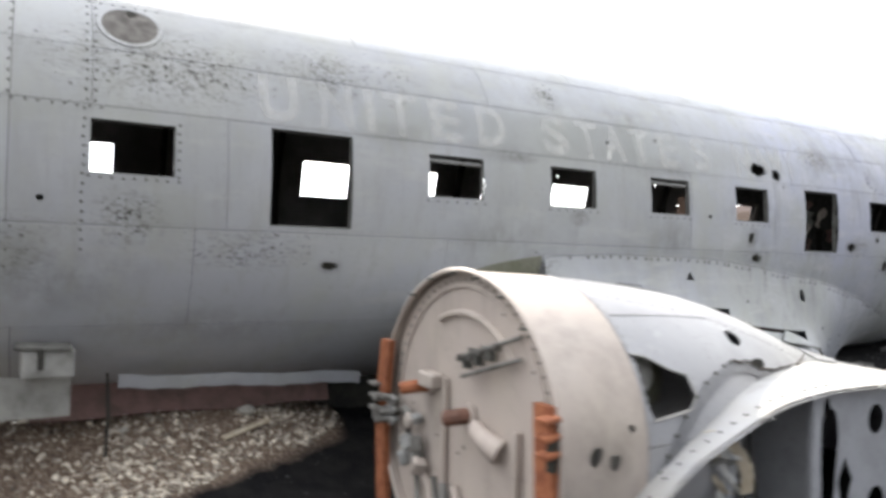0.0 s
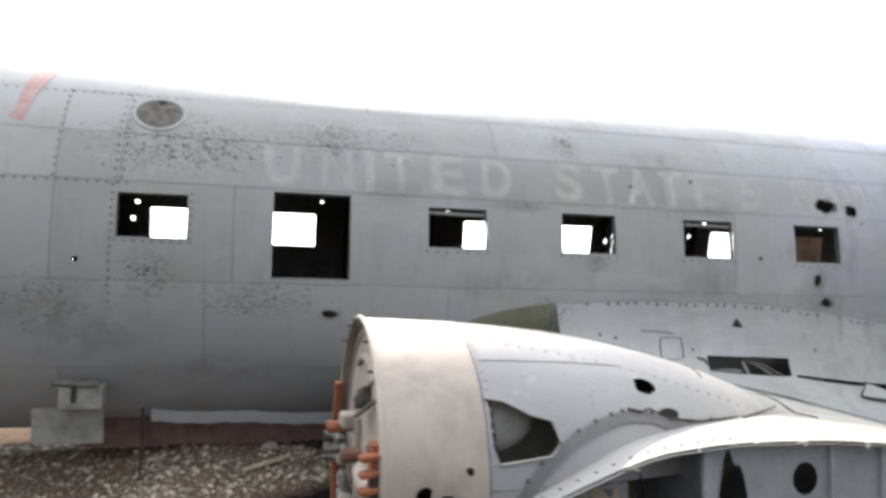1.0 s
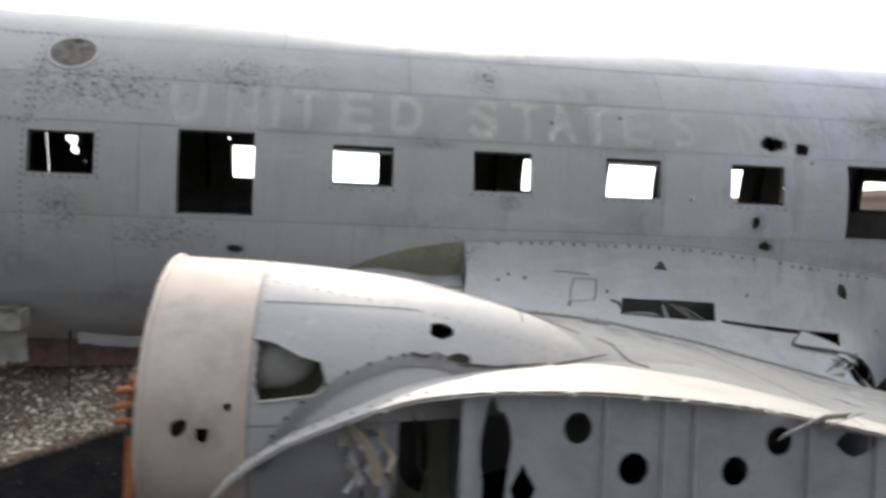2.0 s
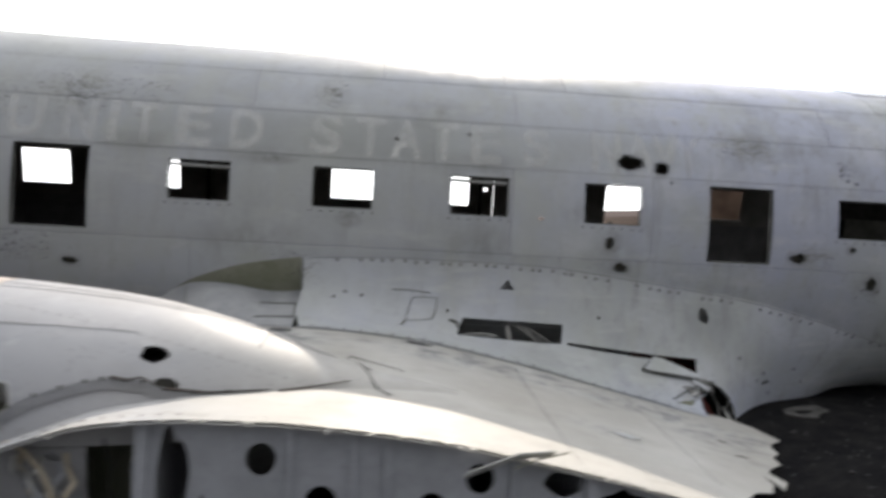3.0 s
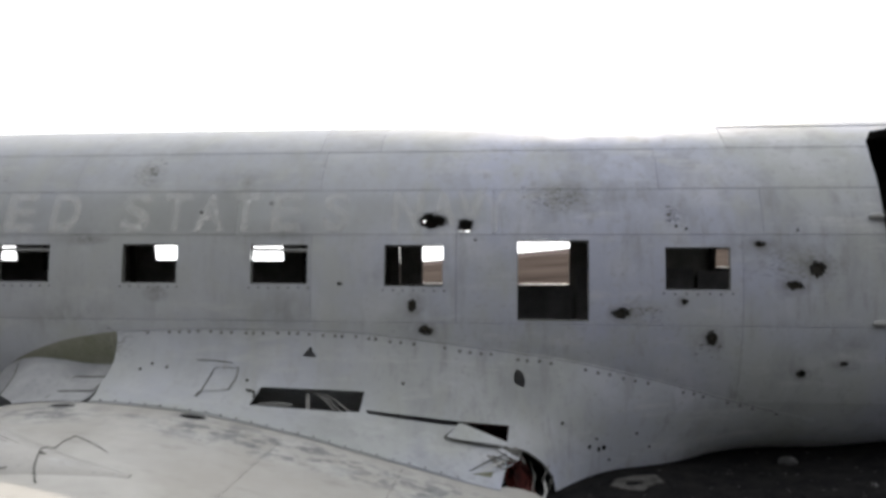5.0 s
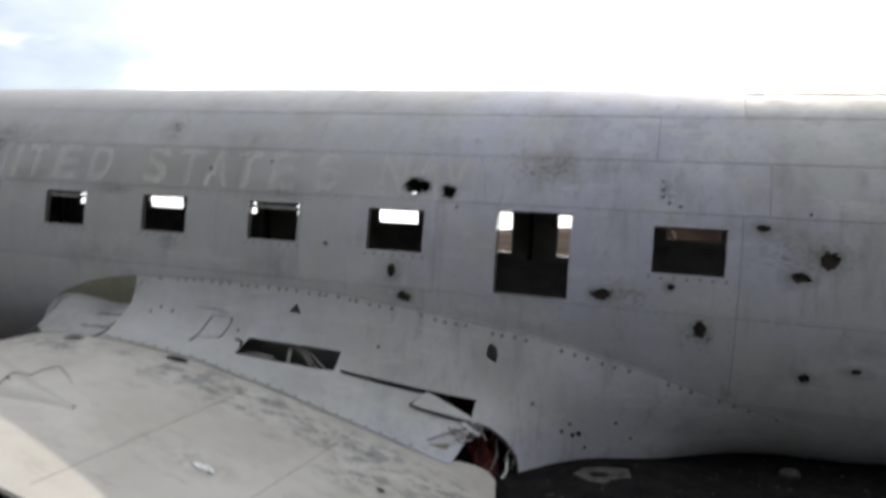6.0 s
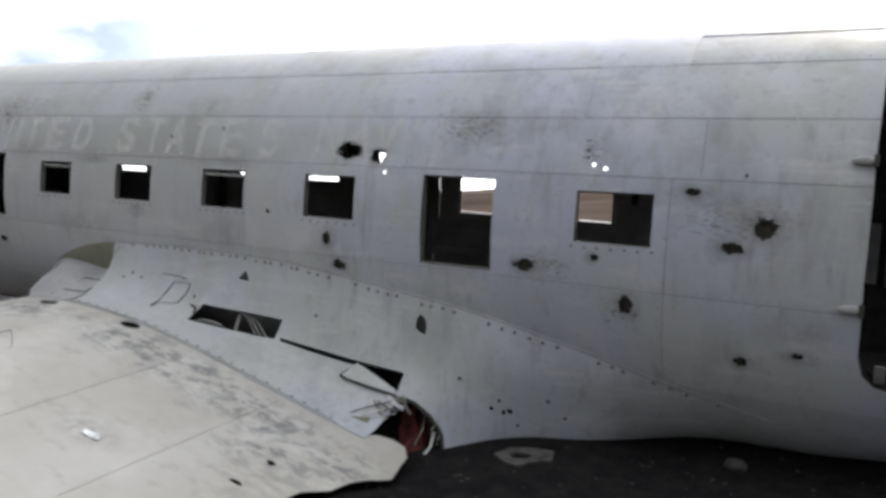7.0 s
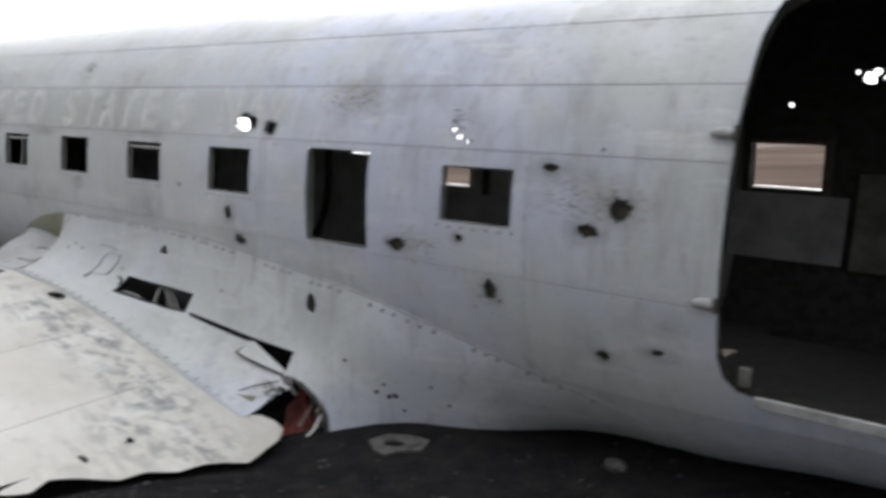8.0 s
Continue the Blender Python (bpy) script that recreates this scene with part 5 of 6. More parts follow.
bm = sheet(fil([(3.615, 0.872), (3.66, 0.862), (3.80, 0.81), (3.955, 0.75), (3.95, 0.728), (3.75, 0.748), (3.56, 0.775), (3.525, 0.792)])[::-1], [],
           lambda u, v: tuple(fil_place(u, v, 0.012 + 0.02 * math.sin((u - 3.5) * 5))[0]), 0.05, 0.004, sv=0.8)
part("hanging_flap", bm, SKIN, fillet, "torn hanging flap of skin")
edge_band(fil([(3.63, 0.885), (3.60, 0.85), (3.535, 0.80), (3.515, 0.782), (3.57, 0.765), (3.75, 0.738), (3.96, 0.715)]), 0.006, DARK, "flap_edge", fillet, 0.016)
# the burst trailing corner: red primed inside, shreds round it
bm = sheet([(3.6, -1.95), (4.35, -1.95), (4.35, girth_of(0.95)), (3.6, girth_of(0.95))], [], lambda u, v: body_at(u, v, 0.012), 0.12, 0.004)
part("burst_backing", bm, plain("dark_red_grime", (0.13, 0.024, 0.022), (0.05, 0.018, 0.016), 0.8), fillet)
# a crumpled red sheet that spills out of the burst
rng = random.Random(21)
bm = bmesh.new()
spine = [Vector(p) for p in ((3.99, 0.05, 0.60), (4.03, -0.03, 0.54), (4.06, -0.10, 0.47), (4.08, -0.17, 0.40), (4.07, -0.24, 0.34), (4.04, -0.30, 0.285), (4.0, -0.355, 0.225))]
grid_ = []
for i, p_ in enumerate(spine):
    grid_.append([bm.verts.new(p_ + Vector((0.85, 0.55, -0.3)) * ((0.19 - 0.013 * i) * (q / 5 - 0.3)) + Vector([rng.uniform(-0.026, 0.026) for _ in range(3)]) + Vector((0, 0, 0.02 * (-1) ** q))) for q in range(6)])
for a_, b_ in zip(grid_, grid_[1:]):
    for q in range(5):
        bm.faces.new((a_[q], a_[q + 1], b_[q + 1], b_[q]))
bmesh.ops.solidify(bm, geom=bm.faces[:], thickness=0.004)
part("crumpled_sheet", bm, plain("bright_red_primer", (0.17, 0.026, 0.022), (0.045, 0.016, 0.014), 0.75, scale=9), fillet, "crumpled bright red sheet spilling out")
rng = random.Random(7)
for i in range(7):
    bm = bmesh.new()
    o_ = Vector((rng.uniform(-0.13, 0.05), rng.uniform(-0.01, 0.07), rng.uniform(-0.03, 0.05)))
    jit = [Vector((rng.uniform(-0.025, 0.025), rng.uniform(-0.03, 0.03), rng.uniform(-0.015, 0.015))) for _ in range(7)]
    base_ = ((4.02, 0.05, 0.52), (4.05, 0.0, 0.46), (4.08, -0.06, 0.41), (4.10, -0.12, 0.34), (4.08, -0.19, 0.28), (4.03, -0.26, 0.22), (3.97, -0.33, 0.16))
    strip(bm, [Vector(b_) + j_ + o_ * (1.2 - 0.1 * q) for q, (b_, j_) in enumerate(zip(base_, jit))], rng.uniform(0.012, 0.05), 0.004, (rng.uniform(0.3, 1), rng.uniform(-0.5, 0.5), rng.uniform(-0.3, 0.4)))
    part("crumpled_strip", bm, REDP, fillet, "crumpled red primed strip")
for i, (x_, z_, dx, dz, w_, m_) in enumerate(((3.84, 0.66, 0.10, -0.03, 0.016, DULL), (3.92, 0.70, 0.12, -0.05, 0.028, SKIN), (4.02, 0.71, 0.06, -0.10, 0.02, DULL),
                                              (4.24, 0.57, -0.04, -0.10, 0.012, DULL), (4.27, 0.5, -0.02, -0.08, 0.02, DIRTY), (3.86, 0.64, 0.09, -0.06, 0.022, DULL), (3.96, 0.70, 0.10, 0.01, 0.03, DIRTY), (3.88, 0.66, 0.14, -0.01, 0.012, DIRTY))):
    p_, n_ = fil_place(x_, fillet_v(x_, z_), 0.003)
    bm = bmesh.new()
    strip(bm, [p_ + Vector((-dx * 0.2, 0, 0.02)), p_ + Vector((dx * 0.5, -0.035, dz * 0.35)), p_ + Vector((dx, -0.02, dz * 0.9))], w_, 0.003, (0.3, 0.5, 1.0) if abs(dx) > abs(dz) else (1, 0.3, 0.1))
    part("torn_shred", bm, m_, fillet)
bm = bmesh.new()
arc = [fil_place(x, fillet_v(x, z), 0.004)[0] for x, z in ((3.97, 0.71), (4.03, 0.71), (4.09, 0.695), (4.15, 0.655), (4.20, 0.61), (4.24, 0.56), (4.27, 0.51), (4.285, 0.46), (4.295, 0.41))]
strip(bm, arc, 0.05, 0.006, (0, 1, 0.1))
part("torn_rim", bm, DARK, fillet, "dark curled rim of the tear")
for pts_, w_, m_ in ((((4.12, -0.02, 0.60), (4.15, -0.10, 0.52), (4.13, -0.17, 0.43)), 0.009, DULL), (((4.21, -0.05, 0.50), (4.23, -0.13, 0.43), (4.20, -0.19, 0.37)), 0.018, WHITEM),
                     (((3.76, -0.30, 0.575), (3.85, -0.27, 0.63), (3.97, -0.20, 0.665)), 0.016, WHITEM), (((3.80, -0.33, 0.55), (3.88, -0.28, 0.60), (4.0, -0.20, 0.63)), 0.012, SKIN),
                     (((3.62, -0.36, 0.565), (3.72, -0.33, 0.575), (3.86, -0.30, 0.585)), 0.040, OLIVE), (((3.70, -0.30, 0.60), (3.80, -0.26, 0.645), (3.96, -0.17, 0.695)), 0.012, DARK)):
    bm = bmesh.new()
    strip(bm, pts_, w_, 0.003, (0.35, 0.5, 0.8) if pts_[0][0] < 4.1 else (1, 0.2, 0.1))
    part("torn_shred", bm, m_, fillet)
# nose of the fillet: inner square plate and rib line
bm = bmesh.new()
pl = [(0.70, 0.36), (0.955, 0.36), (0.955, 0.72), (0.66, 0.74), (0.70, 0.36)]
for a_, b_ in zip(pl, pl[1:]):
    tube(bm, [Vector(nose_at(*a_)) + Vector((0, -0.004, 0.003)), Vector(nose_at((a_[0] + b_[0]) / 2, (a_[1] + b_[1]) / 2)) + Vector((0, -0.004, 0.003)), Vector(nose_at(*b_)) + Vector((0, -0.004, 0.003))], 0.005, 5)
part("plate_edge", bm, DIRTY, wreck)
for u_ in (0.13, 0.64):
    bm = bmesh.new()
    tube(bm, [Vector(nose_at(u_ + 0.05 * math.sin(v_ * 3), v_)) + Vector((0, -0.003, 0.002)) for v_ in np.linspace(0.05, 0.9, 12)], 0.004, 5)
    part("nose_rib_line", bm, DIRTY, wreck)

# ---------------------------------------------------------------- wing details
def wing_place(x, y, off=0.003):
    return Vector((x, y, smooth_top(x) + 0.095 * (y - Y_CUT) / (Y_ROOT - Y_CUT) + off))


nose_row = [(wing_place(x, -2.34), (-0.4, 0, 1)) for x in np.arange(-0.30, 0.75, 0.075)]
rivets("edge_rivets", nose_row, 0.0085, DIRTY, wing, 0.35)
rows = [(wing_place(x, -2.355), (0, 0, 1)) for x in np.arange(0.8, 2.9, 0.05)]
rows += [(wing_place(x, y), (0, 0, 1)) for x in (0.7, 2.45) for y in np.arange(-2.3, -0.5, 0.06) if not (x < 1 and y > -2.2 and y < -1.1)]
rivets("wing_rivets", rows, 0.0045, FLUSH, wing, 0.35)
for x0, y0, x1, y1 in ((2.45, -2.3, 2.47, -0.55), (3.22, -2.05, 3.27, -0.5)):
    bm = bmesh.new()
    n_ = 14
    tube(bm, [wing_place(x0 + (x1 - x0) * i / n_, y0 + (y1 - y0) * i / n_, 0.0) for i in range(n_ + 1)], 0.0015, 5)
    part("skin_seam", bm, DIRTY, wing)
# bright crumpled dent
bm = sheet(ragged(2.90, -1.61, 0.085, 0.024, 14, 0.4, 31), [], lambda u, v: wing_place(u, v, 0.008 + 0.008 * math.sin(u * 60) * math.cos(v * 70)), 0.02, 0.003)
part("bare_dent", bm, ALU, wing, "bright bare metal dent")
# oval inspection hole rims
for x_, y_ in ((1.825, -0.495), (0.9, -0.525)):
    bm = bmesh.new()
    tube(bm, [wing_place(x_ + 0.093 * math.cos(q), y_ - 0.009 + 0.053 * math.sin(q), 0.001) for q in np.linspace(0, 2 * math.pi, 25)], 0.006, 5)
    part("hole_rim", bm, FLUSH, wing)
# frayed edge and peeled strips along the cut
rng = random.Random(3)
for i in range(40):
    x_ = rng.uniform(0.2, 3.0)
    bm = bmesh.new()
    p_ = wing_place(x_, Y_CUT, -0.002)
    strip(bm, [p_ + Vector((0, 0.01, 0)), p_ + Vector((rng.uniform(-0.01, 0.01), -0.012, rng.uniform(-0.006, 0.004))), p_ + Vector((rng.uniform(-0.03, 0.03), -0.022, rng.uniform(-0.02, 0.004)))],
          rng.uniform(0.006, 0.022), 0.002, (1, 0, 0))
    part("torn_edge", bm, WING, wing)
bm = bmesh.new()
strip(bm, [(2.3, -2.40, 0.84), (2.14, -2.43, 0.835), (2.05, -2.46, 0.81), (1.92, -2.5, 0.775)], 0.045, 0.004, (0.2, -0.6, 0.7))
part("peeled_strip", bm, WHITEM, rib, "bright peeled strip")
bm = bmesh.new()
strip(bm, [(2.36, -2.40, 0.845), (2.22, -2.45, 0.83), (2.12, -2.48, 0.80)], 0.028, 0.003, (0.1, -0.8, 0.5))
part("peeled_strip", bm, OLIVE, rib)
# open leading edge bay: hanging shreds, a curved former and cables
bm = sheet([(-0.36, 0.42), (-0.30, 0.55), (-0.12, 0.70), (0.1, 0.79), (0.36, 0.88), (0.58, 0.91), (0.58, 0.80), (0.40, 0.78), (0.20, 0.68), (0.02, 0.56), (-0.12, 0.40), (-0.2, 0.2), (-0.33, 0.2)], [], flat_y(-2.05), 0.08, 0.003)
part("nose_former", bm, RIBM, wreck, "curved nose former in the open leading edge")
for x_ in (0.02, 0.30):
    bm = bmesh.new()
    box(bm, (x_, -2.2, 0.40), (0.045, 0.02, 0.84 if x_ > 0.2 else 0.66), bevel=0.003)
    part("bay_post", bm, RIBM, wreck)
bm = sheet(rect(-0.3, 0.0, 0.66, 0.88), [ragged(0.45, 0.5, 0.09, 0.2, 12, 0.25, 44)], flat_y(-1.75), 0.12, 0.003)
part("bay_wall", bm, OLIVE, wreck)
bm = bmesh.new()
strip(bm, [(0.06, -2.30, 0.80), (0.14, -2.32, 0.77), (0.21, -2.33, 0.70), (0.255, -2.33, 0.61), (0.265, -2.32, 0.53)], 0.05, 0.004, (0.75, -0.6, 0.25))
part("hanging_strip", bm, WOOD, wreck, "pale frayed strip hanging in the open leading edge")
for i in range(7):
    x0 = rng.uniform(0.08, 0.34)
    z0 = rng.uniform(0.68, 0.80)
    bm = bmesh.new()
    pts_ = [Vector((x0, -2.28 + rng.uniform(-0.05, 0.05), z0)) + Vector((rng.uniform(0.0, 0.03) * k, rng.uniform(-0.02, 0.02), -0.055 * k)) for k in range(5)]
    strip(bm, pts_, rng.uniform(0.012, 0.05), 0.003, (rng.uniform(0.4, 1), rng.uniform(-1, 1), 0))
    part("hanging_shred", bm, (WHITEM, WOOD, RIBM)[i % 3], wreck, "pale hanging shred of lining" if i == 0 else "")
for i in range(4):
    bm = bmesh.new()
    p_ = Vector((0.1 + 0.1 * i, -2.2, 0.86))
    tube(bm, [p_ + Vector((0.03 * k * rng.uniform(0.4, 1), 0.02 * rng.uniform(-1, 1), -0.09 * k)) for k in range(6)], 0.006, 5)
    part("loose_cable", bm, DARK, wreck)

# ---------------------------------------------------------------- nacelle details
def nac_place(x, s, off=0.002):
    p, q = Vector(nacelle_at(x, s, off)), Vector(nacelle_at(x, s, off + 0.05))
    return p, q - p


rows = [nac_place(x, s) for x, s in [(-0.243, q) for q in np.arange(0.1, 2.0, 0.045)]]
rows += [nac_place(x, 0.78 - 0.18 * (x + 0.25)) for x in np.arange(-0.2, 1.4, 0.06)]
rivets("nacelle_rivets", rows, 0.006, FLUSH, nacelle, 0.35)
# the big dark bolts where the wing's nose skin laps the nacelle
junction = [(-0.24, 0.60), (-0.21, 0.66), (-0.17, 0.72), (-0.12, 0.79), (-0.05, 0.86), (0.04, 0.925), (0.13, 0.97), (0.22, 1.0), (0.30, 1.02), (0.37, 1.03), (0.45, 1.025), (0.53, 1.015), (0.62, 0.985), (0.74, 0.965), (0.88, 0.965), (1.02, 0.965)]
lap = []
for (xa, za), (xb, zb) in zip(junction, junction[1:]):
    for q in (0.0,) if xb - xa > 0.075 else (0.1,):
        lap.append(nac_place(*nac(xa + (xb - xa) * q, za + (zb - za) * q), 0.008))
rivets("lap_bolts", lap, 0.0105, DIRTY, nacelle, 0.4)
bm = bmesh.new()
prev = [nac(x, z) for x, z in junction]
strip_rows = []
for x_, s_ in prev:
    p, n = nac_place(x_, s_, 0.004)
    strip_rows.append((p, n.normalized()))
cols = []
for i, (p, n) in enumerate(strip_rows):
    d_ = (strip_rows[min(i + 1, len(strip_rows) - 1)][0] - strip_rows[max(i - 1, 0)][0]).normalized()
    w_ = d_.cross(n) * 0.05
    cols.append([bm.verts.new(v) for v in (p + n * 0.003, p + w_ + n * 0.005)])
for a_, b_ in zip(cols, cols[1:]):
    bm.faces.new((a_[0], b_[0], b_[1], a_[1]))
bmesh.ops.solidify(bm, geom=bm.faces[:], thickness=0.003)
part("lap_strip", bm, NACPAINT, nacelle, "bolted lap strip")
# split seam along the top of the wing joint
for pts_ in ([(0.40, 1.035), (0.47, 1.02), (0.52, 1.03), (0.60, 0.995)], [(0.62, 0.985), (0.8, 0.962), (1.06, 0.962)], [(1.1, 0.955), (1.24, 0.962), (1.42, 0.972)]):
    bm = bmesh.new()
    tube(bm, [nac_place(*nac(x, min(z, smooth_table(N_TOP, x) - 0.03)), 0.012)[0] for x, z in pts_], 0.007, 5, 0.003)
    part("split_seam", bm, plain("rusty_split", (0.075, 0.058, 0.048), (0.04, 0.034, 0.03), 0.85) if "rusty_split" not in bpy.data.materials else bpy.data.materials["rusty_split"], nacelle)
# a dark sheet over the split paints the shade inside it
bm = sheet(oval(0.0, 0.0, 0.055, 0.03, 14), [], lambda u, v: nac_place(*nac(0.62, 1.0), 0.006)[0] + Vector((u, 0, v)), 0.03, 0.002)
part("gap_shade", bm, DARK, nacelle)
# white dished plate and olive lining behind the torn side panel
bm = bmesh.new()
bmesh.ops.create_uvsphere(bm, u_segments=24, v_segments=12, radius=0.24)
bmesh.ops.scale(bm, vec=(0.9, 0.36, 0.55), verts=bm.verts[:])
bmesh.ops.translate(bm, vec=(-0.22, -2.04, 0.99), verts=bm.verts[:])
part("oil_tank", bm, WHITEM, nacelle, "white dented tank behind the torn panel", smooth=True)
bm = sheet(rect(-0.3, 0.55, 0.15, 1.08), [], flat_y(-1.95), 0.15, 0.003)
part("inner_wall", bm, OLIVE, nacelle)
bm = bmesh.new()
tube(bm, [nac_place(*nac(x, z), 0.004)[0] for x, z in ((-0.262, 1.10), (-0.19, 1.09), (-0.155, 1.075), (-0.07, 1.035), (0.02, 1.01), (0.045, 0.93), (0.0, 0.88), (-0.22, 0.86))], 0.006, 5)
part("torn_rim", bm, WING, nacelle)
# front flange
bm = bmesh.new()
tube(bm, [nacelle_at(-0.688, s, 0.002) for s in np.linspace(S0, S1, 60)], 0.012, 8)
part("front_flange", bm, CREAM, nacelle)
for s_ in np.linspace(0.55, 1.5, 6):
    bm = bmesh.new()
    box(bm, nacelle_at(-0.705, s_, -0.01), (0.03, 0.02, 0.012), bevel=0.002)
    part("flange_clip", bm, DIRTY, nacelle)

# ---------------------------------------------------------------- firewall details
FX = -0.656


def fw(y, z, out=0.0):
    return Vector((FX - out, y, z))


# pressed ring and stiffener arcs
bm = bmesh.new()
tube(bm, [fw(NY - 0.50 * math.cos(q), NZ + 0.50 * math.sin(q), 0.0) for q in np.linspace(0.75, 2.0, 24)], 0.017, 8)
part("pressed_arc", bm, CREAM, firewall)
bm = bmesh.new()
tube(bm, [fw(NY - 0.615 * math.cos(q), NZ + 0.615 * math.sin(q), -0.004) for q in np.linspace(-0.3, 3.5, 50)], 0.010, 6)
part("pressed_arc", bm, CREAM, firewall)
for y_, z0, z1 in ((-1.46, 0.28, 0.92), (-2.02, 0.2, 0.80)):
    bm = bmesh.new()
    box(bm, fw(y_, (z0 + z1) / 2, 0.014), (0.028, 0.025, z1 - z0), bevel=0.005)
    part("channel", bm, CREAM, firewall)
# two rusty engine-mount brackets on the rim and their forks
for y_, z_, flip in ((-0.895, 0.66, 1), (-2.262, 0.58, -1)):
    bm = bmesh.new()
    strip(bm, [fw(NY + (y_ - NY) * 0.96, z_ + 0.37, 0.05), fw(NY + (y_ - NY) * 0.985, z_ + 0.2, 0.055), fw(y_, z_ + 0.05, 0.055), fw(y_, z_ - 0.15, 0.055), fw(y_ - 0.02 * flip, z_ - 0.45, 0.05)], 0.10, 0.035, (0, 1, 0))
    br = part("mount_bracket", bm, RUST, firewall, "orange rusted engine mount bracket")
    for dz in (-0.03, 0.03, 0.09):
        bm = bmesh.new()
        box(bm, fw(y_ + 0.03 * flip, z_ + dz + (0.24 if flip < 0 else 0.05), 0.08), (0.07, 0.06, 0.022), (0, 8 * flip, 5), bevel=0.005)
        part("fork", bm, RUST if flip < 0 else DULL, br)
    bm = bmesh.new()
    tube(bm, [fw(y_ + 0.03 * flip, z_ + 0.0 + (0.15 if flip < 0 else 0), 0.06), fw(y_ + 0.03 * flip, z_ + 0.13 + (0.15 if flip < 0 else 0), 0.06)], 0.02, 8)
    part("bolt", bm, DARK, br)
# connector cluster at the inboard rim
rng = random.Random(17)
for i in range(9):
    bm = bmesh.new()
    p_ = fw(-0.93 - 0.04 * (i % 3), 0.64 + 0.05 * (i // 3), 0.02)
    tube(bm, [p_, p_ + Vector((-0.10, rng.uniform(0, 0.03), rng.uniform(-0.02, 0.02)))], 0.017, 8)
    cn = part("pipe_union", bm, DULL, firewall)
    bm = bmesh.new()
    tube(bm, [p_ + Vector((-0.03, 0, 0)), p_ + Vector((-0.05, 0, 0))], 0.024, 6)
    part("nut", bm, FLUSH, cn)
# upper outboard control levers: two rods and linkages
for dz in (0.0, -0.085):
    bm = bmesh.new()
    tube(bm, [fw(-1.66, 1.045 + dz, 0.05), fw(-2.04, 1.165 + dz, 0.02)], 0.010, 8)
    part("control_rod", bm, DULL, firewall)
for i in range(7):
    bm = bmesh.new()
    p_ = fw(-1.62 - 0.045 * i, 1.03 + 0.013 * i - 0.02 * (i % 2), 0.03)
    box(bm, p_, (0.05, 0.010, rng.uniform(0.03, 0.07)), (rng.uniform(-35, 35), 10, 0), bevel=0.003)
    part("lever", bm, (DULL, DIRTY)[i % 2], firewall)
# brown pipe stubs, a pale cylinder and a battered valve body
for y_, z_, r_, ln in ((-1.66, 0.79, 0.035, 0.085), (-1.30, 0.86, 0.03, 0.12)):
    bm = bmesh.new()
    tube(bm, [fw(y_, z_, 0.0), fw(y_ + 0.015, z_ - 0.005, ln * 0.6), fw(y_ + 0.07, z_ - 0.02, ln)], r_, 10)
    pp = part("pipe_stub", bm, RUST if y_ > -1.5 else plain("brown_pipe", (0.16, 0.075, 0.05), (0.10, 0.05, 0.035), 0.7), firewall, "rust-brown pipe stub")
    bm = bmesh.new()
    tube(bm, [fw(y_, z_, 0.0), fw(y_, z_, 0.02)], r_ * 1.5, 12)
    part("pipe_flange", bm, CREAM, pp)
bm = bmesh.new()
tube(bm, [fw(-1.72, 0.755, 0.012), fw(-1.78, 0.74, 0.035), fw(-1.85, 0.715, 0.03), fw(-1.90, 0.69, 0.005)], 0.035, 12, 0.055)
part("duct", bm, CREAM, firewall, "pale crushed duct", smooth=True)
bm = bmesh.new()
box(bm, fw(-1.38, 0.90, 0.045), (0.08, 0.11, 0.07), (5, 0, 8), bevel=0.012)
part("junction_box", bm, CREAM, firewall)
for i in range(9):
    bm = bmesh.new()
    y_, z_ = -1.12 - 0.05 * (i % 4) + rng.uniform(-0.02, 0.02), 0.66 - 0.08 * (i // 3) + rng.uniform(-0.03, 0.03)
    box(bm, fw(y_, z_, 0.03 + 0.02 * (i % 2)), (rng.uniform(0.03, 0.07), rng.uniform(0.03, 0.08), rng.uniform(0.03, 0.08)), (rng.uniform(-30, 30), rng.uniform(-20, 20), rng.uniform(-20, 20)), bevel=0.010)
    part("valve_body", bm, (DULL, CREAM, FLUSH)[i % 3], firewall)
for i in range(5):
    bm = bmesh.new()
    p_ = fw(-1.20 - 0.09 * i, 0.45, 0.02)
    tube(bm, [p_ + Vector((-0.02 * rng.random() * k, -0.05 * k * rng.uniform(0.5, 1.2), -0.06 * k + 0.02 * rng.uniform(-1, 1))) for k in range(5)], rng.uniform(0.010, 0.022), 7)
    part("broken_pipe", bm, (DULL, CREAM, DIRTY)[i % 3], firewall)
rows = [(fw(NY - 0.645 * math.cos(q), NZ + 0.645 * math.sin(q), 0.0), (-1, 0, 0)) for q in np.arange(-0.4, 3.6, 0.09)]
rows += [(fw(rng.uniform(-2.1, -1.1), rng.uniform(0.4, 1.25), 0.0), (-1, 0, 0)) for _ in range(12)]
rivets("firewall_rivets", rows, 0.008, DIRTY, firewall, 0.4)

# seams on the nacelle's tail, and a hole painted as a dark patch
def over_wing(x, y, off):
    """A place on the wing, or on the nacelle's tail where that stands higher."""
    w, h = smooth_table(N_WIDE, x), smooth_table(N_TOP, x) - NZ
    q = (y - NY) / w
    zn = NZ + h * math.sqrt(1 - q * q) if abs(q) < 1 else -1.0
    return Vector((x, y, max(zn, wing_place(x, y, 0.0)[2]) + off))


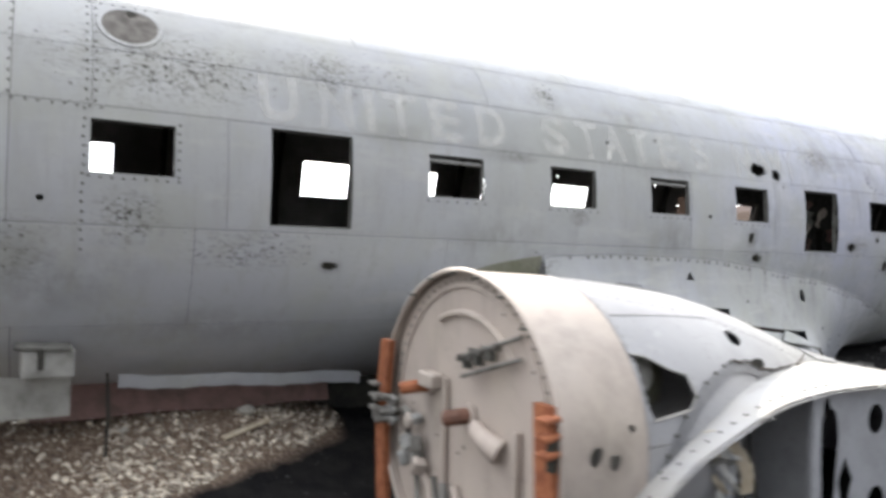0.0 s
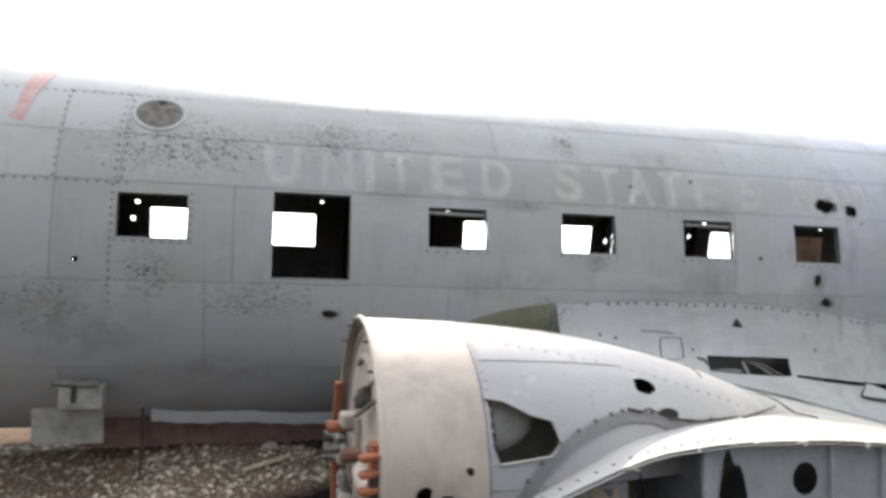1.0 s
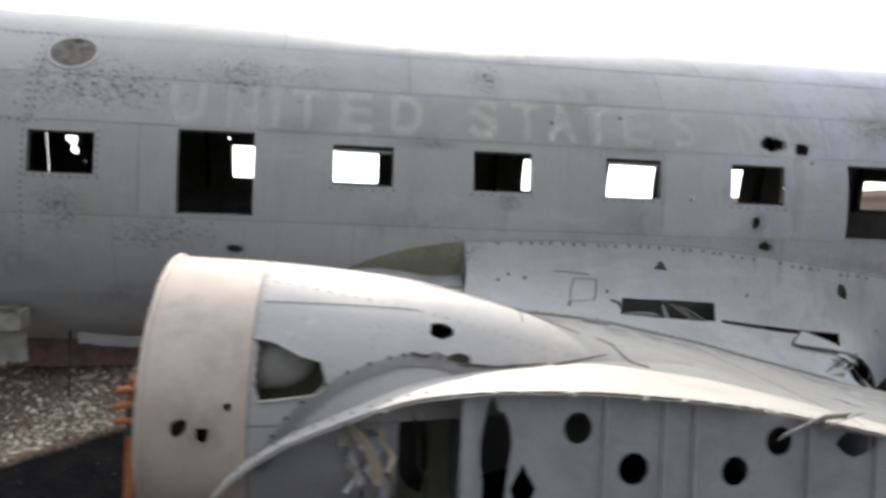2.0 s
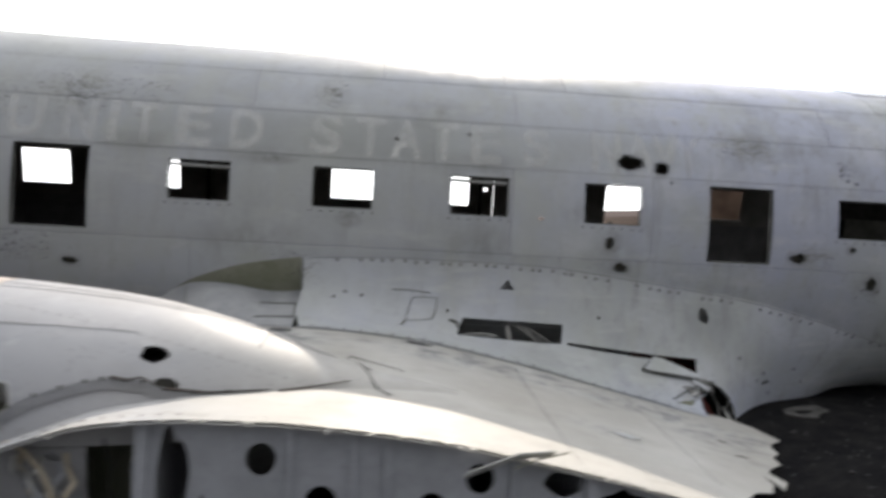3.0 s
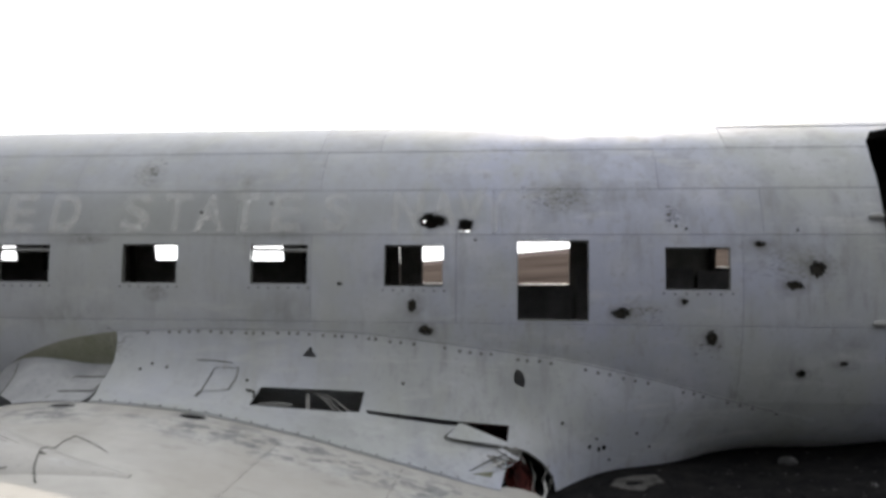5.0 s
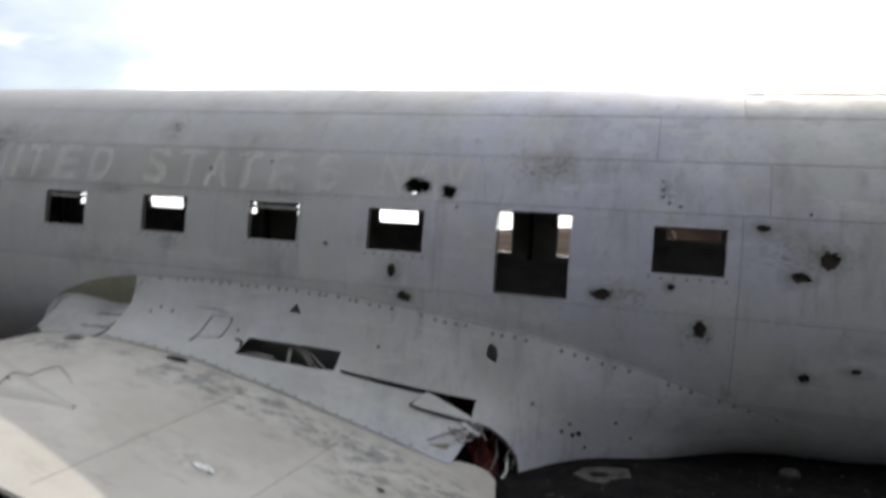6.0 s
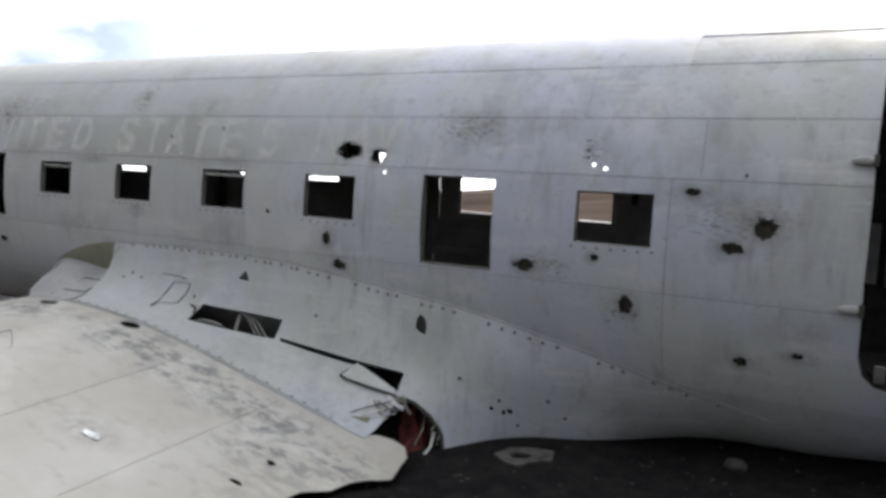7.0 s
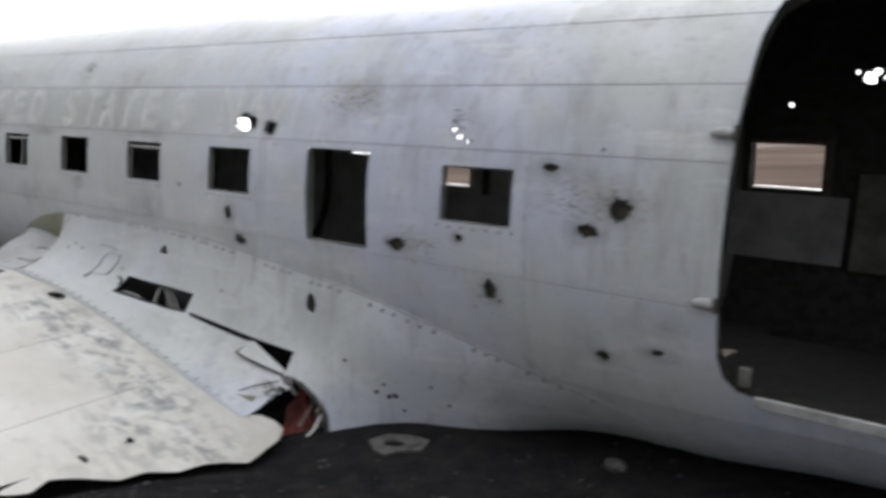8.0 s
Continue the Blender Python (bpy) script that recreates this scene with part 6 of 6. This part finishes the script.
for name_, r_, pts_ in (("tail_seam", 0.0045, [(1.62, -1.84), (1.53, -1.72), (1.47, -1.58), (1.42, -1.42), (1.38, -1.24), (1.39, -1.14)]),
                        ("tail_seam", 0.003, [(1.39, -1.14), (1.50, -1.20), (1.60, -1.26), (1.70, -1.33)]),
                        ("panel_seam", 0.0025, [(0.98, -1.80), (1.0, -1.65), (1.0, -1.5), (0.98, -1.3)])):
    bm = bmesh.new()
    tube(bm, [over_wing(x, y, 0.003) for x, y in resample(pts_, 0.04)[:-int(math.dist(pts_[0], pts_[-1]) / 0.04 + 1)] + [pts_[-1]]], r_, 6, r_ * 0.6)
    part(name_, bm, DIRTY, nacelle)
# dark patch in place of the hole's shaded inside
bm = sheet(ragged(0, 0, 0.026, 0.02, 10, 0.25, 3), [], lambda u, v: nac_place(1.5 + u, 1.02 + v, 0.004)[0], 0.02, 0.002)
part("gap_shade", bm, DARK, nacelle)
for s_, x0, x1 in ((0.93, -0.24, 1.3), (0.99, -0.24, 1.35), (0.62, -0.24, 0.45)):
    bm = bmesh.new()
    tube(bm, [nacelle_at(x, s_ + 0.06 * (x + 0.2), 0.0) for x in np.linspace(x0, x1, 20)], 0.002, 5)
    part("panel_seam", bm, DIRTY, nacelle)

# ---------------------------------------------------------------- loose things round the wreck
def rest(x, y, lift=0.0):
    return (x, y, ground_z(x, y) + lift)


def to_world(x, y, z):
    return TILT @ Vector((x, y, z))


# scrap under the nose: belly strip, hanging box and coloured sheets
bm = bmesh.new()
strip(bm, [(x, 0.42 - 0.02 * math.sin(x * 3), 0.665 - 0.062 * (x + 1.84) / 1.56 + 0.006 * math.sin(x * 9) + 0.004 * math.sin(x * 31)) for x in np.linspace(-1.84, -0.28, 26)], 0.085, 0.006, (0, -0.3, 1))
part("belly_strip", bm, SKIN, wreck, "pale bent belly strip")
bm = bmesh.new()
strip(bm, [(x, 0.62, 0.55 + 0.008 * math.sin(x * 7)) for x in np.linspace(-2.3, -0.45, 16)], 0.26, 0.008, (0, 0.25, 1))
part("red_keel_panel", bm, PINKISH, wreck, "faded red keel panel under the belly")
# added beam: shuts out the bright ground behind the belly gap
bm = bmesh.new()
box(bm, (1.9, 0.9, 0.40), (5.0, 0.06, 0.42), bevel=0.01)
part("gap_filler_beam", bm, DARK, wreck, "added dark beam closing the gap under the belly")
bm = bmesh.new()
box(bm, (-2.22, 0.12, 0.845), (0.25, 0.20, 0.15), (4, 0, 3), bevel=0.012)
BOXM = plain("dented_grey_box", (0.30, 0.30, 0.285), (0.17, 0.17, 0.16), 0.65, scale=9)
bxo = part("hanging_box", bm, BOXM, wreck, "dented pale box hanging from the belly")
bm = bmesh.new()
box(bm, (-2.25, 0.01, 0.87), (0.03, 0.02, 0.11), bevel=0.004)
part("box_strap", bm, DARK, bxo)
bm = bmesh.new()
box(bm, (-2.24, 0.11, 0.925), (0.27, 0.22, 0.025), (0, 3, 0), bevel=0.008)
part("box_lid", bm, DIRTY, bxo)
bm = sheet(rect(-2.52, 0.53, -2.10, 0.76), [], lambda u, v: (u, 0.16 + 0.02 * math.sin(u * 6) - 0.15 * (v - 0.76), v), 0.08, 0.006)
part("hanging_sheet", bm, BOXM, bxo, "pale metal sheet hanging under the box")



bm = bmesh.new()
p0, p1 = to_world(-1.9, 0.42, 0.72), to_world(-1.9, 0.40, 0.2)
tube(bm, [(p1[0], p1[1], ground_z(p1[0], p1[1]) - 0.03), ((p0[0] + p1[0]) / 2 + 0.01, p1[1], (p0[2] + p1[2]) / 2), tuple(p0)], 0.009, 8)
tagged(finish("steel_rod", bm, DARK), "thin rusty steel rod standing in the gravel", "rod")

GREYST = plain("grey_basalt_stone", (0.045, 0.045, 0.045), (0.03, 0.03, 0.03), 0.9)


# plank, stones, a plate with a hole
def stone(bm_, c, s, seed):
    made = bmesh.ops.create_icosphere(bm_, subdivisions=2, radius=1.0)
    for v in made["verts"]:
        k = 1 + 0.25 * noise.noise(v.co * 1.3 + Vector((seed, 0, 0)))
        v.co = Vector((v.co.x * s[0] * k + c[0], v.co.y * s[1] * k + c[1], v.co.z * s[2] * k + c[2]))


for nm, (x_, y_), sz, ang, lab in (("plank", (-1.03, 0.45), (0.35, 0.05, 0.022), 21, "short bleached wooden plank lying on the gravel"),):
    bm = bmesh.new()
    box(bm, (0, 0, 0), sz, bevel=0.005)
    ob = finish(nm, bm, WOOD)
    ob.matrix_basis = pose(x_, y_, ground_z(x_, y_) + 0.025, 3, -6, ang)
    tagged(ob, lab, "plank")
for i, (x_, y_, s_, lab) in enumerate(((-0.99, 0.58, 0.065, "pale rounded stone on the gravel"), (-1.75, 0.55, 0.035, "pale rounded stone on the gravel"),
                                       (5.49, -0.47, 0.045, "grey stone on black sand"), (6.05, 0.36, 0.07, "grey stone on black sand beside the fuselage"),
                                       (5.0, -0.9, 0.035, "grey stone on black sand"), (6.4, -0.2, 0.03, "grey stone on black sand"))):
    bm = bmesh.new()
    stone(bm, (0, 0, 0), (s_, s_ * 0.75, s_ * 0.55), i * 3.1)
    ob = finish("stone", bm, STONE if x_ < 0 else GREYST, smooth=True)
    ob.matrix_basis = pose(x_, y_, ground_z(x_, y_) + s_ * 0.3, 0, 0, i * 50)
    tagged(ob, lab, "stone", group="loose stones")
bm = sheet([(-0.19, -0.02), (-0.10, -0.12), (0.0, -0.16), (0.05, -0.10), (0.18, -0.06), (0.17, 0.07), (0.02, 0.10), (-0.12, 0.08)], [oval(-0.02, -0.02, 0.07, 0.04, 14)], lambda u, v: (u, v, 0.01 * math.sin(u * 9)), 0.05, 0.012)
ob = finish("metal_plate", bm, plain("sandy_grey_metal", (0.060, 0.058, 0.054), (0.028, 0.027, 0.025), 0.9))
ob.matrix_basis = pose(4.88, -0.06, ground_z(4.88, -0.06) + 0.012, 5, 3, 10)
tagged(ob, "sandy grey metal plate with an oval hole, half buried", "scrap metal")


# gravel: thousands of chips on the bank, fewer over the black sand
def chips(name, count, pick, size, material, label, seed):
    rng_ = np.random.RandomState(seed)
    base_v = np.array([(1, 0, 0), (-1, 0, 0), (0, 1, 0), (0, -1, 0), (0, 0, 1), (0, 0, -1)], float)
    base_f = [(0, 2, 4), (2, 1, 4), (1, 3, 4), (3, 0, 4), (2, 0, 5), (1, 2, 5), (3, 1, 5), (0, 3, 5)]
    verts_, faces_ = [], []
    while count:
        x_, y_ = pick(rng_)
        if x_ is None:
            continue
        count -= 1
        s_ = size[0] + (size[1] - size[0]) * rng_.rand() ** 2.5
        m_ = Euler(rng_.uniform(-0.5, 0.5, 3) + np.array([0, 0, rng_.uniform(0, 6)])).to_matrix()
        z_ = ground_z(x_, y_) + s_ * 0.1
        i0_ = len(verts_)
        for b_ in base_v:
            v_ = m_ @ Vector(b_ * s_ * np.array([1.0, 0.7, 0.4]) * rng_.uniform(0.75, 1.2, 3))
            verts_.append((x_ + v_[0], y_ + v_[1], z_ + v_[2]))
        faces_ += [tuple(i0_ + q for q in f_) for f_ in base_f]
    me_ = bpy.data.meshes.new(name)
    me_.from_pydata(verts_, [], faces_)
    me_.materials.append(material)
    tagged(new(name, me_), label, "gravel", kind="stuff")


def on_bank(r):
    x_, y_ = r.uniform(-3.6, -0.30), r.uniform(-1.2, 1.4)
    edge = 0.74 + 0.5 * x_ + 0.10 * noise.noise((x_ * 2, y_ * 2, 0))
    dens = min(1.0, max(0.0, (y_ - edge) / 0.05)) * (0.3 + 0.7 * (0.5 + noise.noise((x_ * 3, y_ * 3, 5.0)))) * (0.25 + 0.75 * ease(1.1, 0.2, y_ - edge))
    return (x_, y_) if r.rand() < dens else (None, None)


def on_sand(r):
    x_, y_ = r.uniform(-4, 8.5), r.uniform(-4.5, 1.6)
    return (x_, y_)


gm = Mat("mixed_gravel", 0.42)
gm.islands((0.085, 0.065, 0.05), (0.90, 0.82, 0.69))
gm.over(gm.noise(14, 0.40, 0.62, detail=6), (0.14, 0.11, 0.09), 0.4)
gm.bump(gm.noise(60, 0.3, 0.7), 0.3, 0.004)
GRAVEL = gm.done()
dk = Mat("basalt_chips", 0.85)
dk.islands((0.008, 0.008, 0.009), (0.036, 0.035, 0.034))
BASALT = dk.done()
chips("gravel", 9500, on_bank, (0.006, 0.034), GRAVEL, "brown and pale gravel chips on the bank", 4)
chips("basalt_chips", 5000, on_sand, (0.004, 0.022), BASALT, "black basalt chips scattered over the sand", 6)
